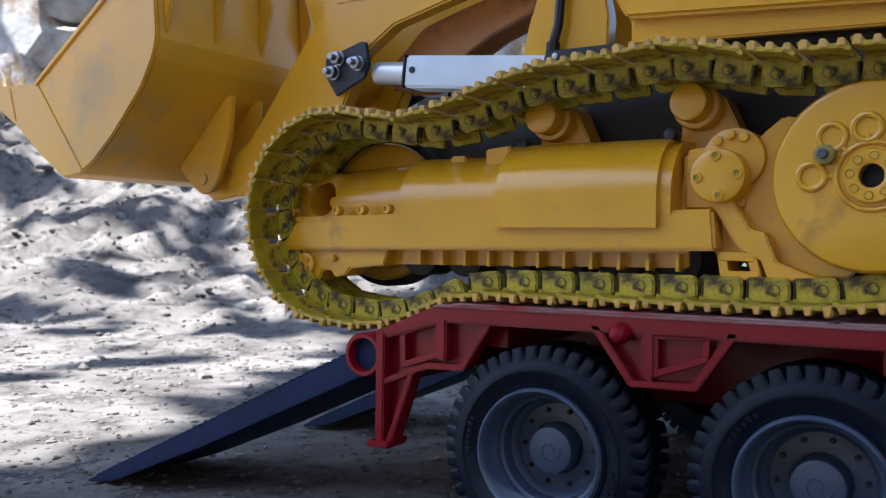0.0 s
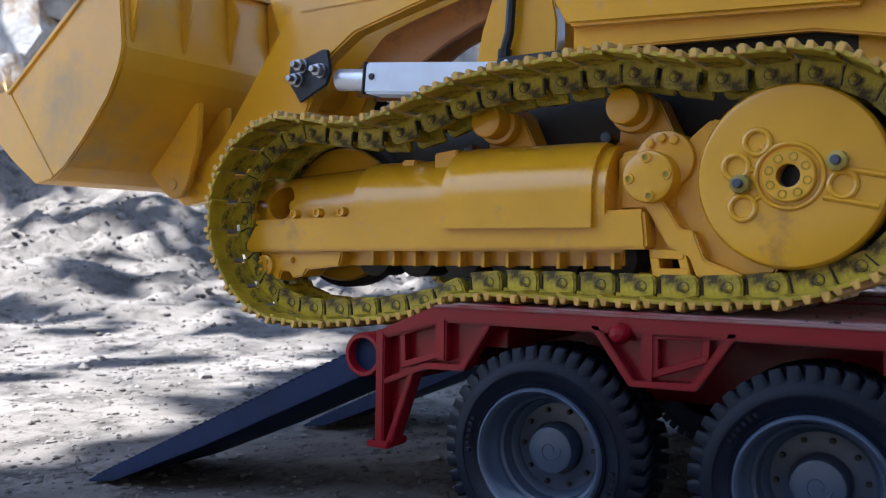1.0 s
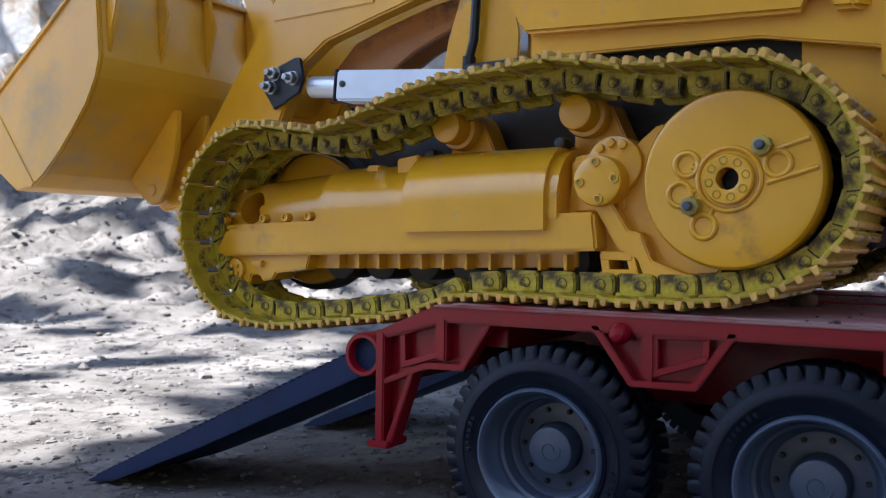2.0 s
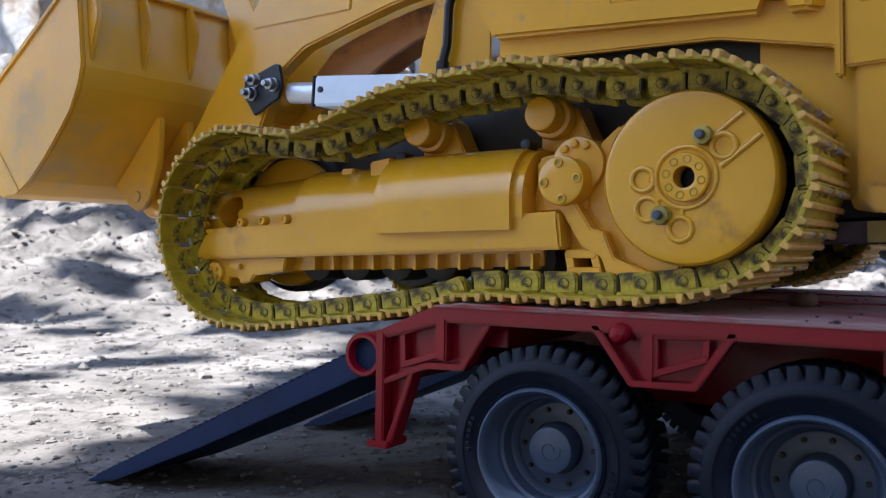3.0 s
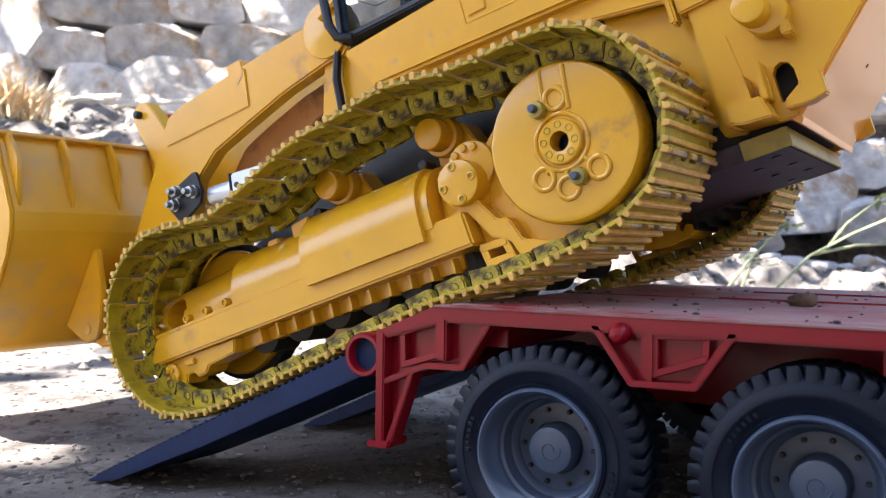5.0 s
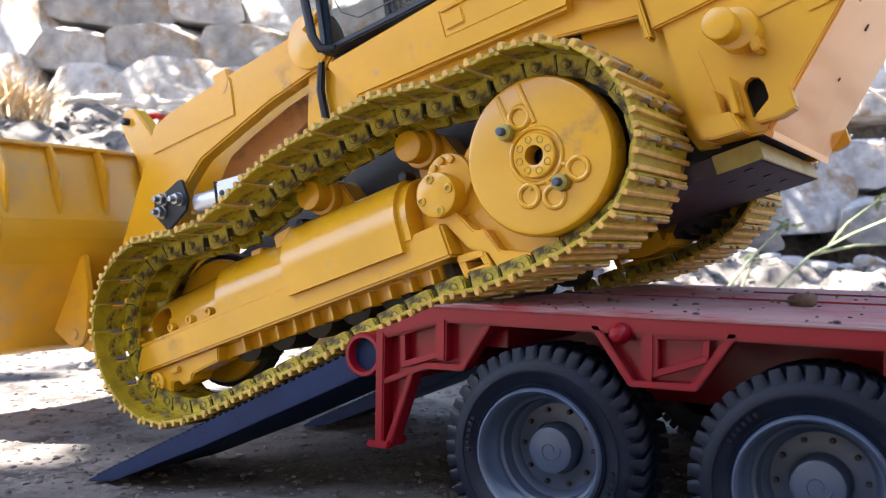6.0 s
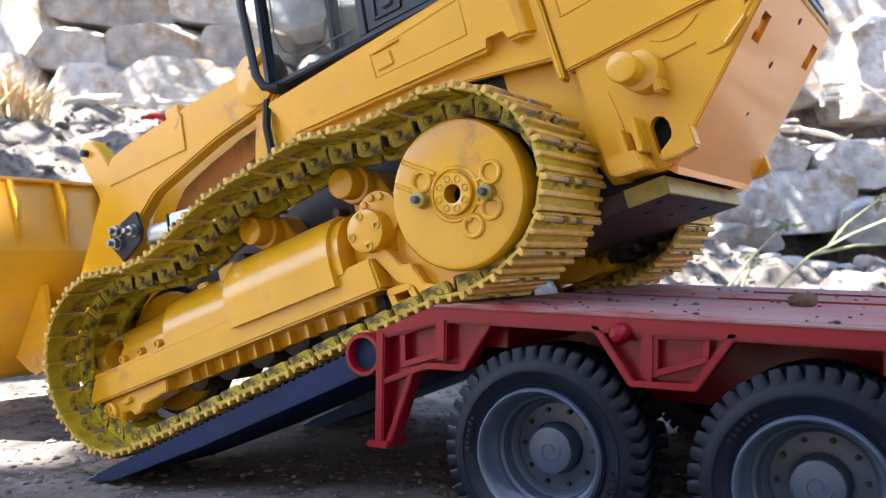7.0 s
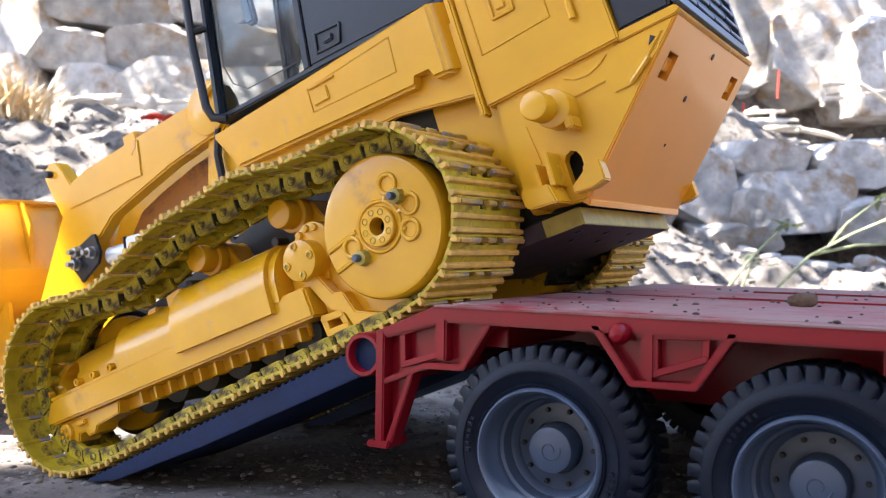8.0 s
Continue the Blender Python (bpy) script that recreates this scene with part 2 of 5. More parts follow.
def boulders():
    rng = random.Random(5)
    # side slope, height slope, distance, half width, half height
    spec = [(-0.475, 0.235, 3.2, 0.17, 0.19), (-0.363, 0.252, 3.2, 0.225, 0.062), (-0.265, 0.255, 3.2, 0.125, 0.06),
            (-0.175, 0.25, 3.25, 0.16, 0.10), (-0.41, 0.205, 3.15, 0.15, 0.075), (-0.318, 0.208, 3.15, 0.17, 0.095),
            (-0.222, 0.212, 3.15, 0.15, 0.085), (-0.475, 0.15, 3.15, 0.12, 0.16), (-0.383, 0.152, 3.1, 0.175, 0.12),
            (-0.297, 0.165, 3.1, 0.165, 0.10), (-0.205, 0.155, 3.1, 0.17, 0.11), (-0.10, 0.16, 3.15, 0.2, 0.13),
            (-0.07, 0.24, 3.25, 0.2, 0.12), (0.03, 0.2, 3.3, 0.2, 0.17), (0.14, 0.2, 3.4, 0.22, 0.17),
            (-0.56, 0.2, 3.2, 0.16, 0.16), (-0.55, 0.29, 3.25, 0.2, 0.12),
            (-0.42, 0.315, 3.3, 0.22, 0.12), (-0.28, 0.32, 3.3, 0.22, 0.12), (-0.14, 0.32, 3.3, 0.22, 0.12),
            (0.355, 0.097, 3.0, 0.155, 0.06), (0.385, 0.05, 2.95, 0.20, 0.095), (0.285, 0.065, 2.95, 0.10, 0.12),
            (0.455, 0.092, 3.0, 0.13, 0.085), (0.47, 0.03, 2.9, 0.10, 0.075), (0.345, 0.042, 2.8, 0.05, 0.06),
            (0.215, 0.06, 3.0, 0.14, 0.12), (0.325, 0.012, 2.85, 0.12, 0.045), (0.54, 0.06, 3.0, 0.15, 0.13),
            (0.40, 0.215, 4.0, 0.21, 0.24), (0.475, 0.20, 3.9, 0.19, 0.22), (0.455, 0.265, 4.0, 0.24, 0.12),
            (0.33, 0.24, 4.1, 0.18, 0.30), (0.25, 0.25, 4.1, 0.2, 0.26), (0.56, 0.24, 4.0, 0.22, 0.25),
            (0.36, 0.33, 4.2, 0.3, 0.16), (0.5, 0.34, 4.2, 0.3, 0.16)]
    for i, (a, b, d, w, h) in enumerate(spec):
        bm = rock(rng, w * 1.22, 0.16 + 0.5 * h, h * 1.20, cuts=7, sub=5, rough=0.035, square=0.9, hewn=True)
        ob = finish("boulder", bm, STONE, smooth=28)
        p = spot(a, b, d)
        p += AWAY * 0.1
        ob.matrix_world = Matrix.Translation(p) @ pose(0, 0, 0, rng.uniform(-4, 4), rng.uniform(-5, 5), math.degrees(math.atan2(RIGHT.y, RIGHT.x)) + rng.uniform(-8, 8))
        tagged(ob, "pale grey granite boulder of a dry stone wall", "boulder", group="boulders of the retaining wall")


boulders()


# ---------------------------------------------------------------- low loader trailer (face at y 0.214)
TY = 0.214
TW = 0.191
DECK = -0.017 + Z0


def T(pts):
    return [(x, z + Z0) for x, z in pts]


def frame_bars(pts, w, y0, y1):
    """A closed frame of flat bars along the outline pts."""
    n = len(pts)
    out = []
    for i, ((ax, az), (bx, bz)) in enumerate(zip(pts, pts[1:] + pts[:1])):
        d = Vector((bx - ax, bz - az))
        k = d.normalized() * (w / 2)
        nrm = Vector((-k.y, k.x))
        a, b = Vector((ax, az)) - k * 0.6, Vector((bx, bz)) + k * 0.6
        out.append(slab([tuple(a + nrm), tuple(b + nrm), tuple(b - nrm), tuple(a - nrm)], y0 + 0.0002 * (i % 2), y1 + 0.0002 * (i % 2), 0.0002, 1))
    return join(*out)


def trailer():
    root = new("trailer")
    root.location = (0, 0, 0)
    tagged(root, "red plastic toy low-loader trailer with dusty deck, standing on soil", "trailer")
    far = TY + TW
    # side beams
    for s in (0, 1):
        def put(name, bm, material=RED, label=""):
            if s:
                mirrored(bm, TY + TW / 2)
            return part(name, bm, material, root, label)
        put("side_beam", slab(T([(-0.149, -0.0247), (-0.131, -0.0172), (0.42, -0.0172), (0.42, -0.0218), (-0.114, -0.0215), (-0.127, -0.0215), (-0.149, -0.0275)]), TY, TY + 0.006, 0.0006))
        put("gusset_plate", slab(T([(-0.1482, -0.0255), (-0.128, -0.0205), (-0.1135, -0.0205), (-0.1218, -0.0335), (-0.133, -0.0338), (-0.1482, -0.039)]), TY + 0.004, TY + 0.006, 0.0002))
        put("gusset_rib", slab(T([(-0.1158, -0.0213), (-0.1132, -0.0213), (-0.1214, -0.0342), (-0.1334, -0.0345), (-0.1482, -0.0405), (-0.1482, -0.0387), (-0.1332, -0.0328), (-0.1226, -0.0325)]), TY, TY + 0.0055, 0.0003))
        put("rear_post", slab(T([(-0.1497, -0.0245), (-0.1468, -0.0252), (-0.1468, -0.0569), (-0.1497, -0.0569)]), TY - 0.0005, TY + 0.008, 0.0004))
        put("post_web", slab(T([(-0.147, -0.040), (-0.1385, -0.0365), (-0.1465, -0.0555)]), TY + 0.004, TY + 0.006, 0.0002))
        put("post_brace", slab(T([(-0.1392, -0.0368), (-0.1372, -0.036), (-0.1443, -0.0566), (-0.1466, -0.0566)]), TY, TY + 0.0055, 0.0003))
        put("foot", slab(T([(-0.1522, -0.0562), (-0.1443, -0.0556), (-0.1450, -0.0580), (-0.1522, -0.0580)]), TY - 0.001, TY + 0.009, 0.0004))
        put("stake_pocket", slab(T([(-0.1303, -0.0200), (-0.1268, -0.0200), (-0.1268, -0.0322), (-0.1303, -0.0312)]), TY - 0.0002, TY + 0.005, 0.0005))
        put("step_frame", frame_bars(T([(-0.1415, -0.0250), (-0.1298, -0.0212), (-0.1298, -0.0304), (-0.1412, -0.0340)]), 0.0018, TY + 0.0006, TY + 0.0045))
        put("middle_bracket_plate", slab(T([(-0.0850, -0.0180), (-0.0495, -0.0180), (-0.0595, -0.0333), (-0.0745, -0.0335)]), TY + 0.004, TY + 0.006, 0.0002))
        put("middle_bracket_rib", slab(T([(-0.0857, -0.0196), (-0.0832, -0.0196), (-0.0740, -0.0326), (-0.0600, -0.0322), (-0.0515, -0.0196), (-0.0490, -0.0196), (-0.0588, -0.0339), (-0.0752, -0.0341)]), TY, TY + 0.0055, 0.0003))
        put("bracket_post", slab(T([(-0.0724, -0.0208), (-0.0690, -0.0208), (-0.0690, -0.0312), (-0.0724, -0.0314)]), TY + 0.0002, TY + 0.0055, 0.0004))
        put("bracket_stem", slab(T([(-0.0712, -0.0185), (-0.0697, -0.0185), (-0.0697, -0.0332), (-0.0712, -0.0332)]), TY + 0.001, TY + 0.0055, 0.0003))
        put("bracket_loop", frame_bars(T([(-0.0692, -0.0214), (-0.0568, -0.0210), (-0.0570, -0.0263), (-0.0690, -0.0306)]), 0.0018, TY + 0.0006, TY + 0.0048))
        put("bracket_tab", slab(T([(-0.0645, -0.0190), (-0.0600, -0.0190), (-0.0615, -0.0222), (-0.0632, -0.0222)]), TY + 0.001, TY + 0.0055, 0.0003))
        knob = join(turned([(0.0001, -0.0040), (0.0016, -0.0036), (0.0025, -0.0022), (0.0027, -0.0006), (0.0022, 0.0012), (0.0015, 0.003), (0.0015, 0.006)], "y", 20, (-0.0772, TY, -0.0213 + Z0)),
                    box(-0.0755, -0.072, TY + 0.001, TY + 0.005, -0.0222 + Z0, -0.0205 + Z0, 0.0003),
                    box(-0.0780, -0.0765, TY + 0.001, TY + 0.005, -0.0210 + Z0, -0.0185 + Z0, 0.0003))
        put("lashing_knob", knob, RED, "round red lashing knob")
        # hinge tube at the rear
        ring = turned([(0.0047, 0.02), (0.0047, -0.0005), (0.0050, -0.0010), (0.0060, -0.0010), (0.0064, -0.0005), (0.0064, 0.02)], "y", 32, (-0.1546, TY + 0.001, -0.0322 + Z0), False)
        put("hinge_tube", ring, RED, "open red hinge tube")
        # navy disc added in the tube for the dark ramp showing through it
        put("tube_bore", disc(-0.1546, -0.0322 + Z0, 0.00475, TY + 0.0030, TY + 0.0050, 0.0001, 28), RAMP, "dark navy disc inside the tube")
        put("hinge_web", slab(T([(-0.1530, -0.0275), (-0.1495, -0.0262), (-0.1495, -0.0425), (-0.1560, -0.0378)]), TY + 0.006, TY + 0.016, 0.0004))
        put("hinge_lug", box(-0.1492, -0.1482, TY + 0.0, TY + 0.004, -0.0333 + Z0, -0.0325 + Z0, 0.0002))
    # deck
    part("deck_plate", slab(T([(-0.131, -0.0174), (0.42, -0.0174), (0.42, -0.0205), (-0.131, -0.0205)]), TY + 0.0062, far - 0.0062, 0.0002), REDDECK, root, "dusty red ribbed deck")
    part("deck_edge", join(box(-0.131, 0.42, TY, TY + 0.0055, -0.01735 + Z0, -0.0168 + Z0, 0.0002), box(-0.131, 0.42, far - 0.0055, far, -0.01735 + Z0, -0.0168 + Z0, 0.0002)), REDDECK, root)
    rng = random.Random(3)
    ys = [TY + 0.0065 + (TW - 0.013) * k / 8 for k in range(9)]
    for a, b in zip(ys, ys[1:]):
        bm = box(-0.129, 0.42, a + 0.0005, b - 0.0005, -0.0176 + Z0, -0.0166 + Z0, 0.0002, 1)
        part("plank", bm, REDDECK, root)
    for y in (TY + 0.083, TY + 0.133):
        part("deck_strip", box(-0.075, 0.42, y, y + 0.0022, -0.0170 + Z0, -0.0160 + Z0, 0.0003), RED, root, "raised red deck strip")
    row = []
    for i in range(46):
        row.append(box(-0.1285 + i * 0.00118, -0.1285 + i * 0.00118 + 0.0006, TY + 0.084, TY + 0.0852, -0.0168 + Z0, -0.0163 + Z0, 0))
    part("anti_slip_row", join(*row), RED, root)
    # rear slope of the deck, chassis
    part("tail_slope", slab(T([(-0.149, -0.0252), (-0.131, -0.0178), (-0.131, -0.0205), (-0.149, -0.0285)]), TY + 0.0062, far - 0.0062, 0.0003), REDDECK, root)
    part("tail_plate", slab(T([(-0.1475, -0.0285), (-0.1455, -0.0285), (-0.1455, -0.040), (-0.1475, -0.040)]), TY + 0.009, far - 0.009, 0.0003), RED, root)
    for y in (TY + 0.055, far - 0.063):
        part("chassis_rail", slab(T([(-0.144, -0.0207), (0.42, -0.0207), (0.42, -0.046), (-0.11, -0.046), (-0.144, -0.030)]), y, y + 0.008, 0.0005), RED, root)
    for k in range(5):
        part("cross_member", box(-0.12 + k * 0.1, -0.112 + k * 0.1, TY + 0.008, far - 0.008, -0.028 + Z0, -0.0207 + Z0, 0.0003), RED, root)
    # wheels
    for i, x in enumerate((-0.0992, -0.0331, 0.0330)):
        part("axle", turned([(0.004, TY + 0.02), (0.004, far - 0.02)], "y", 16, (x, 0, -0.0525 + Z0)), DARK, root)
        for s in (0, 1):
            w = wheel(root)
            w.matrix_basis = Matrix.Translation((x, TY + 0.001 if not s else far - 0.001, -0.0541 + Z0)) @ pose(0, 0, 0, 0, (31 * i + 17 * s) % 360, 180 * s)


WHEEL = []


def wheel(root):
    """A tyre on a deep rim; the axle is y and the outer side faces -y."""
    if WHEEL:
        src = WHEEL[0]
        made = src.copy()
        scene.collection.objects.link(made)
        for c in src.children:
            k = c.copy()
            scene.collection.objects.link(k)
            k.parent = made
        return made
    R = 0.0278
    prof = [(0.0165, 0.0008), (0.0172, -0.0004), (0.0182, -0.0008), (0.0185, -0.0002), (0.0195, -0.0006), (0.0215, -0.0012), (0.0216, -0.0015), (0.0220, -0.0015), (0.0221, -0.0012), (0.0240, -0.0008), (0.0252, 0.0002),
            (0.0265, 0.0020), (0.0271, 0.006), (0.0271, 0.015), (0.0262, 0.0188), (0.0248, 0.0205), (0.021, 0.0215), (0.0165, 0.0205)]
    tyre = finish("wheel", turned(prof, "y", 72, caps=False), RUBBER, root, "dusty black rubber tyre with blocky tread", 35)
    WHEEL.append(tyre)
    n = 42
    shared = []
    for side in (0, 1):
        b = bmesh.new()
        bmesh.ops.create_cube(b, size=1)
        for v in b.verts:
            top, outer = v.co.z > 0, v.co.y < 0
            v.co.x *= 0.0029 if top else 0.0034
            v.co.y *= 0.0092
            v.co.z = 0.0279 if top else 0.0250
            v.co.x += v.co.y * 0.25 * (1 if side else -1)
        bmesh.ops.translate(b, vec=(0, 0.0052 if not side else 0.0156, 0), verts=b.verts)
        if not side:
            # the shoulder runs down the sidewall
            f = [f for f in b.faces if f.calc_center_median().y < 0.001][0]
            r = bmesh.ops.extrude_face_region(b, geom=[f])
            for v in [g for g in r["geom"] if isinstance(g, bmesh.types.BMVert)]:
                v.co.y = -0.0006 if v.co.z < 0.0265 else 0.0002
                v.co.z = 0.0238 if v.co.z < 0.0265 else 0.0266
                v.co.x *= 0.75
        bmesh.ops.bevel(b, geom=list(b.edges), offset=0.0003, segments=1, affect="EDGES")
        shared.append(b)
    for side, b in enumerate(shared):
        first = part("tread_block", b, RUBBER, tyre, smooth=35)
        for k in range(n):
            o = first if k == 0 else new("tread_block", first.data)
            o.parent = tyre
            o.matrix_basis = Matrix.Rotation(2 * math.pi * (k + 0.5 * side) / n, 4, "Y")
    # unreadable raised lettering on the sidewall, as bars
    rng = random.Random(8)
    for base in (math.radians(95), math.radians(268)):
        for k in range(6):
            hgt = rng.choice((0.0012, 0.0017))
            b = box(-0.00045, 0.00045, -0.00155, -0.0008, 0.0196, 0.0196 + hgt, 0.0001, 1)
            part("sidewall_bar", moved(b, Matrix.Rotation(base + k * 0.085, 4, "Y")), RUBBER, tyre)
    rim = turned([(0.0176, 0.0002), (0.0172, -0.0014), (0.0167, -0.0018), (0.0162, -0.0014), (0.0157, 0.0005), (0.0153, 0.004), (0.0147, 0.0046), (0.0145, 0.0065), (0.0137, 0.0070), (0.0133, 0.0110), (0.0118, 0.0122),
                  (0.0116, 0.0130), (0.0085, 0.0130), (0.0072, 0.0125), (0.0072, 0.0138), (0.0001, 0.0138)], "y", 56, caps=False)
    part("rim", rim, RIM, tyre, "grey plastic deep-dish rim")
    part("hub", turned([(0.0001, 0.0065), (0.0052, 0.0065), (0.0060, 0.0069), (0.0062, 0.0077), (0.0066, 0.0135)], "y", 40, caps=False), RIM, tyre, "grey hub cap")
    swirl = [(0.0032 * (0.35 + 0.65 * k / 20) * math.cos(k * 0.33), 0.0064, 0.0032 * (0.35 + 0.65 * k / 20) * math.sin(k * 0.33)) for k in range(21)]
    part("hub_swirl", tube(swirl, 0.00018, 6), RIM, tyre)
    for k in range(10):
        a = 2 * math.pi * k / 10
        part("wheel_nut", turned([(0.0001, 0.0116), (0.0006, 0.0116), (0.0007, 0.0119), (0.0007, 0.0130)], "y", 6, (0.0101 * math.cos(a), 0, 0.0101 * math.sin(a)), False), DARK, tyre)
    return tyre


trailer()


def ramps():
    for i, (y0, y1) in enumerate(((TY + 0.0085, TY + 0.060), (TY + TW - 0.060, TY + TW - 0.0085))):
        root = finish("ramp", slab(T([(-0.1500, -0.0262), (-0.148, -0.0310), (-0.154, -0.0368), (-0.2266, -0.0692), (-0.2700, -0.0868), (-0.2835, -0.0891), (-0.2842, -0.0884)]), y0, y1, 0.0003), RAMP)
        for k in range(46):
            t = k / 46
            x, z = -0.1525 - t * 0.130, -0.0270 - t * 0.130 * 0.4655
            part("grip_rib", moved(box(-0.0007, 0.0007, y0 + 0.0008, y1 - 0.0008, -0.0004, 0.0005, 0.0001, 1), pose(x, 0, z + Z0, 0, -24.9, 0)), RAMP, root)
        tagged(root, "dark navy painted loading ramp leaning on the trailer", "ramp", group="loading ramps")


ramps()


# ---------------------------------------------------------------- track loader (origin at the drive hub; the nose is at -x)
YC = 0.0765                      # middle plane of the machine
HUB_Y = 0.23


def pchip(ts, vs, t):
    """Smooth, without overshoot, through the given values."""
    if t <= ts[0]:
        return vs[0]
    if t >= ts[-1]:
        return vs[-1]
    n = len(ts)
    h = [ts[i + 1] - ts[i] for i in range(n - 1)]
    d = [(vs[i + 1] - vs[i]) / h[i] for i in range(n - 1)]
    m = [d[0]] + [0.0 if d[i - 1] * d[i] <= 0 else 2 * d[i - 1] * d[i] / (d[i - 1] + d[i]) for i in range(1, n - 1)] + [d[-1]]
    i = max(k for k in range(n - 1) if ts[k] <= t)
    s = (t - ts[i]) / h[i]
    return ((2 * s ** 3 - 3 * s ** 2 + 1) * vs[i] + (s ** 3 - 2 * s ** 2 + s) * h[i] * m[i]
            + (-2 * s ** 3 + 3 * s ** 2) * vs[i + 1] + (s ** 3 - s ** 2) * h[i] * m[i + 1])


# seconds, x, z over the lens, nose-down pitch, heading
DRIVE = [(0.0, -0.0238, 0.0168, 0.0, -1.4), (0.5, -0.0358, 0.0164, -0.23, -1.5), (1.0, -0.0419, 0.0173, -0.51, -1.4), (1.5, -0.0507, 0.0168, -0.70, -1.5),
         (3.0, -0.0669, 0.0176, -1.60, -1.7), (3.5, -0.0810, 0.0218, -6.86, -1.7), (3.6, -0.0863, 0.0252, -11.75, -1.5), (3.7, -0.0925, 0.0296, -17.8, -1.3),
         (3.8, -0.1006, 0.0286, -18.36, -1.1), (4.7, -0.1006, 0.0285, -18.31, -1.1), (5.2, -0.1018, 0.0278, -18.33, -1.0), (5.8, -0.1074, 0.0251, -18.40, -0.9), (6.0, -0.1086, 0.0247, -18.35, -0.9),
         (6.5, -0.1208, 0.0191, -18.35, -0.9), (7.0, -0.1345, 0.0145, -19.63, -0.4), (7.5, -0.1488, 0.0101, -21.38, -0.1), (8.0, -0.1610, 0.0050, -20.22, -0.3)]
# seconds, nose-down tilt of the lift arms on the hull
ARM = [(0.0, -1.40), (1.0, -1.40), (3.0, -1.45), (3.5, -1.30), (4.0, -0.55), (4.5, 0.35), (6.0, 0.97), (6.5, 1.08), (7.0, 1.50), (7.5, 2.25), (8.0, 2.50)]
ARM_PIN = (-0.100, 0.0965)
# seconds, turn of the drive disc in degrees
TURN = [(0.0, -20), (0.5, 4), (1.0, 15.5), (1.5, 32), (3.0, 64), (3.5, 91), (3.8, 109), (4.7, 109), (5.2, 111), (5.8, 122), (6.0, 125.5), (6.5, 146), (7.0, 169), (7.5, 195), (8.0, 220)]
TIMES = [k / 10 for k in range(81)]


def drive(t):
    return [pchip([r[0] for r in DRIVE], [r[k] for r in DRIVE], t) for k in (1, 2, 3, 4)]


def turn(t):
    return pchip([r[0] for r in TURN], [r[1] for r in TURN], t)


def arm_pose(t):
    q = pchip([r[0] for r in ARM], [r[1] for r in ARM], t)
    return Matrix.Translation((ARM_PIN[0], 0, ARM_PIN[1])) @ pose(0, 0, 0, 0, q, 0) @ Matrix.Translation((-ARM_PIN[0], 0, -ARM_PIN[1]))


def drive_pose(t):
    x, z, p, h = drive(t)
    return Matrix.Translation((x, HUB_Y, z + Z0)) @ pose(0, 0, 0, 0, 0, h) @ pose(0, 0, 0, 0, p, 0)


IDLER = (-0.1522, -0.0071)        # middle of the front bend
IDLER_AXLE = (-0.1600, -0.0058)
R_FRONT, R_REAR = 0.0370, 0.0318


def support(x):
    """Height over the lens of deck and ramp at x."""
    if x > -0.131:
        return -0.0164
    return max(-0.0164 + (x + 0.131) * 0.4655, -0.0890)


def track_path(t):
    """The closed line of the grouser tips in the machine's space, in the way the chain runs, as an even polyline."""
    hx, hz, p, _ = drive(t)
    c, s = math.cos(radians(p)), math.sin(radians(p))
    pts = []
    a0, a1 = (IDLER[0] + 0.010, IDLER[1] - R_FRONT), (0.0, -R_REAR)
    # underside: hangs from idler to drive wheel unless what lies below lifts it
    for k in range(61):
        u = k / 60
        x = a0[0] + (a1[0] + 0.012 - a0[0]) * u
        hang = a0[1] + (a1[1] - a0[1]) * u + 0.0015 * math.sin(u * math.pi)
        if u > 0.94:
            hang = -math.sqrt(max(R_REAR ** 2 - max(0, x) ** 2, 0))
        z = hang
        for _ in range(3):
            wx, wz = hx + c * x + s * z, hz - s * x + c * z
            z += max(0.0, min(support(wx) - wz, 0.016))
        z = min(z, -0.0240)
        pts.append((x, z))
    sm = [v for v in pts]
    for _ in range(4):
        sm = [sm[0]] + [(sm[i][0], (sm[i - 1][1] + 2 * sm[i][1] + sm[i + 1][1]) / 4) for i in range(1, len(sm) - 1)] + [sm[-1]]
    pts = sm
    for k in range(1, 24):
        a = radians(-70 + 160 * k / 24)
        pts.append((R_REAR * math.cos(a) * (1.10 if math.cos(a) > 0 else 1.0), R_REAR * math.sin(a)))
    pts += [(-0.0058, 0.0313), (-0.0193, 0.0312), (-0.027, 0.0325), (-0.0336, 0.0340), (-0.042, 0.0358), (-0.0485, 0.0362), (-0.057, 0.0351), (-0.0705, 0.0341), (-0.079, 0.0339), (-0.0865, 0.0331), (-0.0998, 0.0295), (-0.1117, 0.0254),
            (-0.1241, 0.0226), (-0.1330, 0.0232), (-0.1417, 0.0248)]
    for k in range(30):
        a = radians(94 + 162 * k / 29)
        pts.append((IDLER[0] + R_FRONT * math.cos(a), IDLER[1] + R_FRONT * (0.92 if math.sin(a) > 0 else 1.0) * math.sin(a)))
    return np.array(pts)


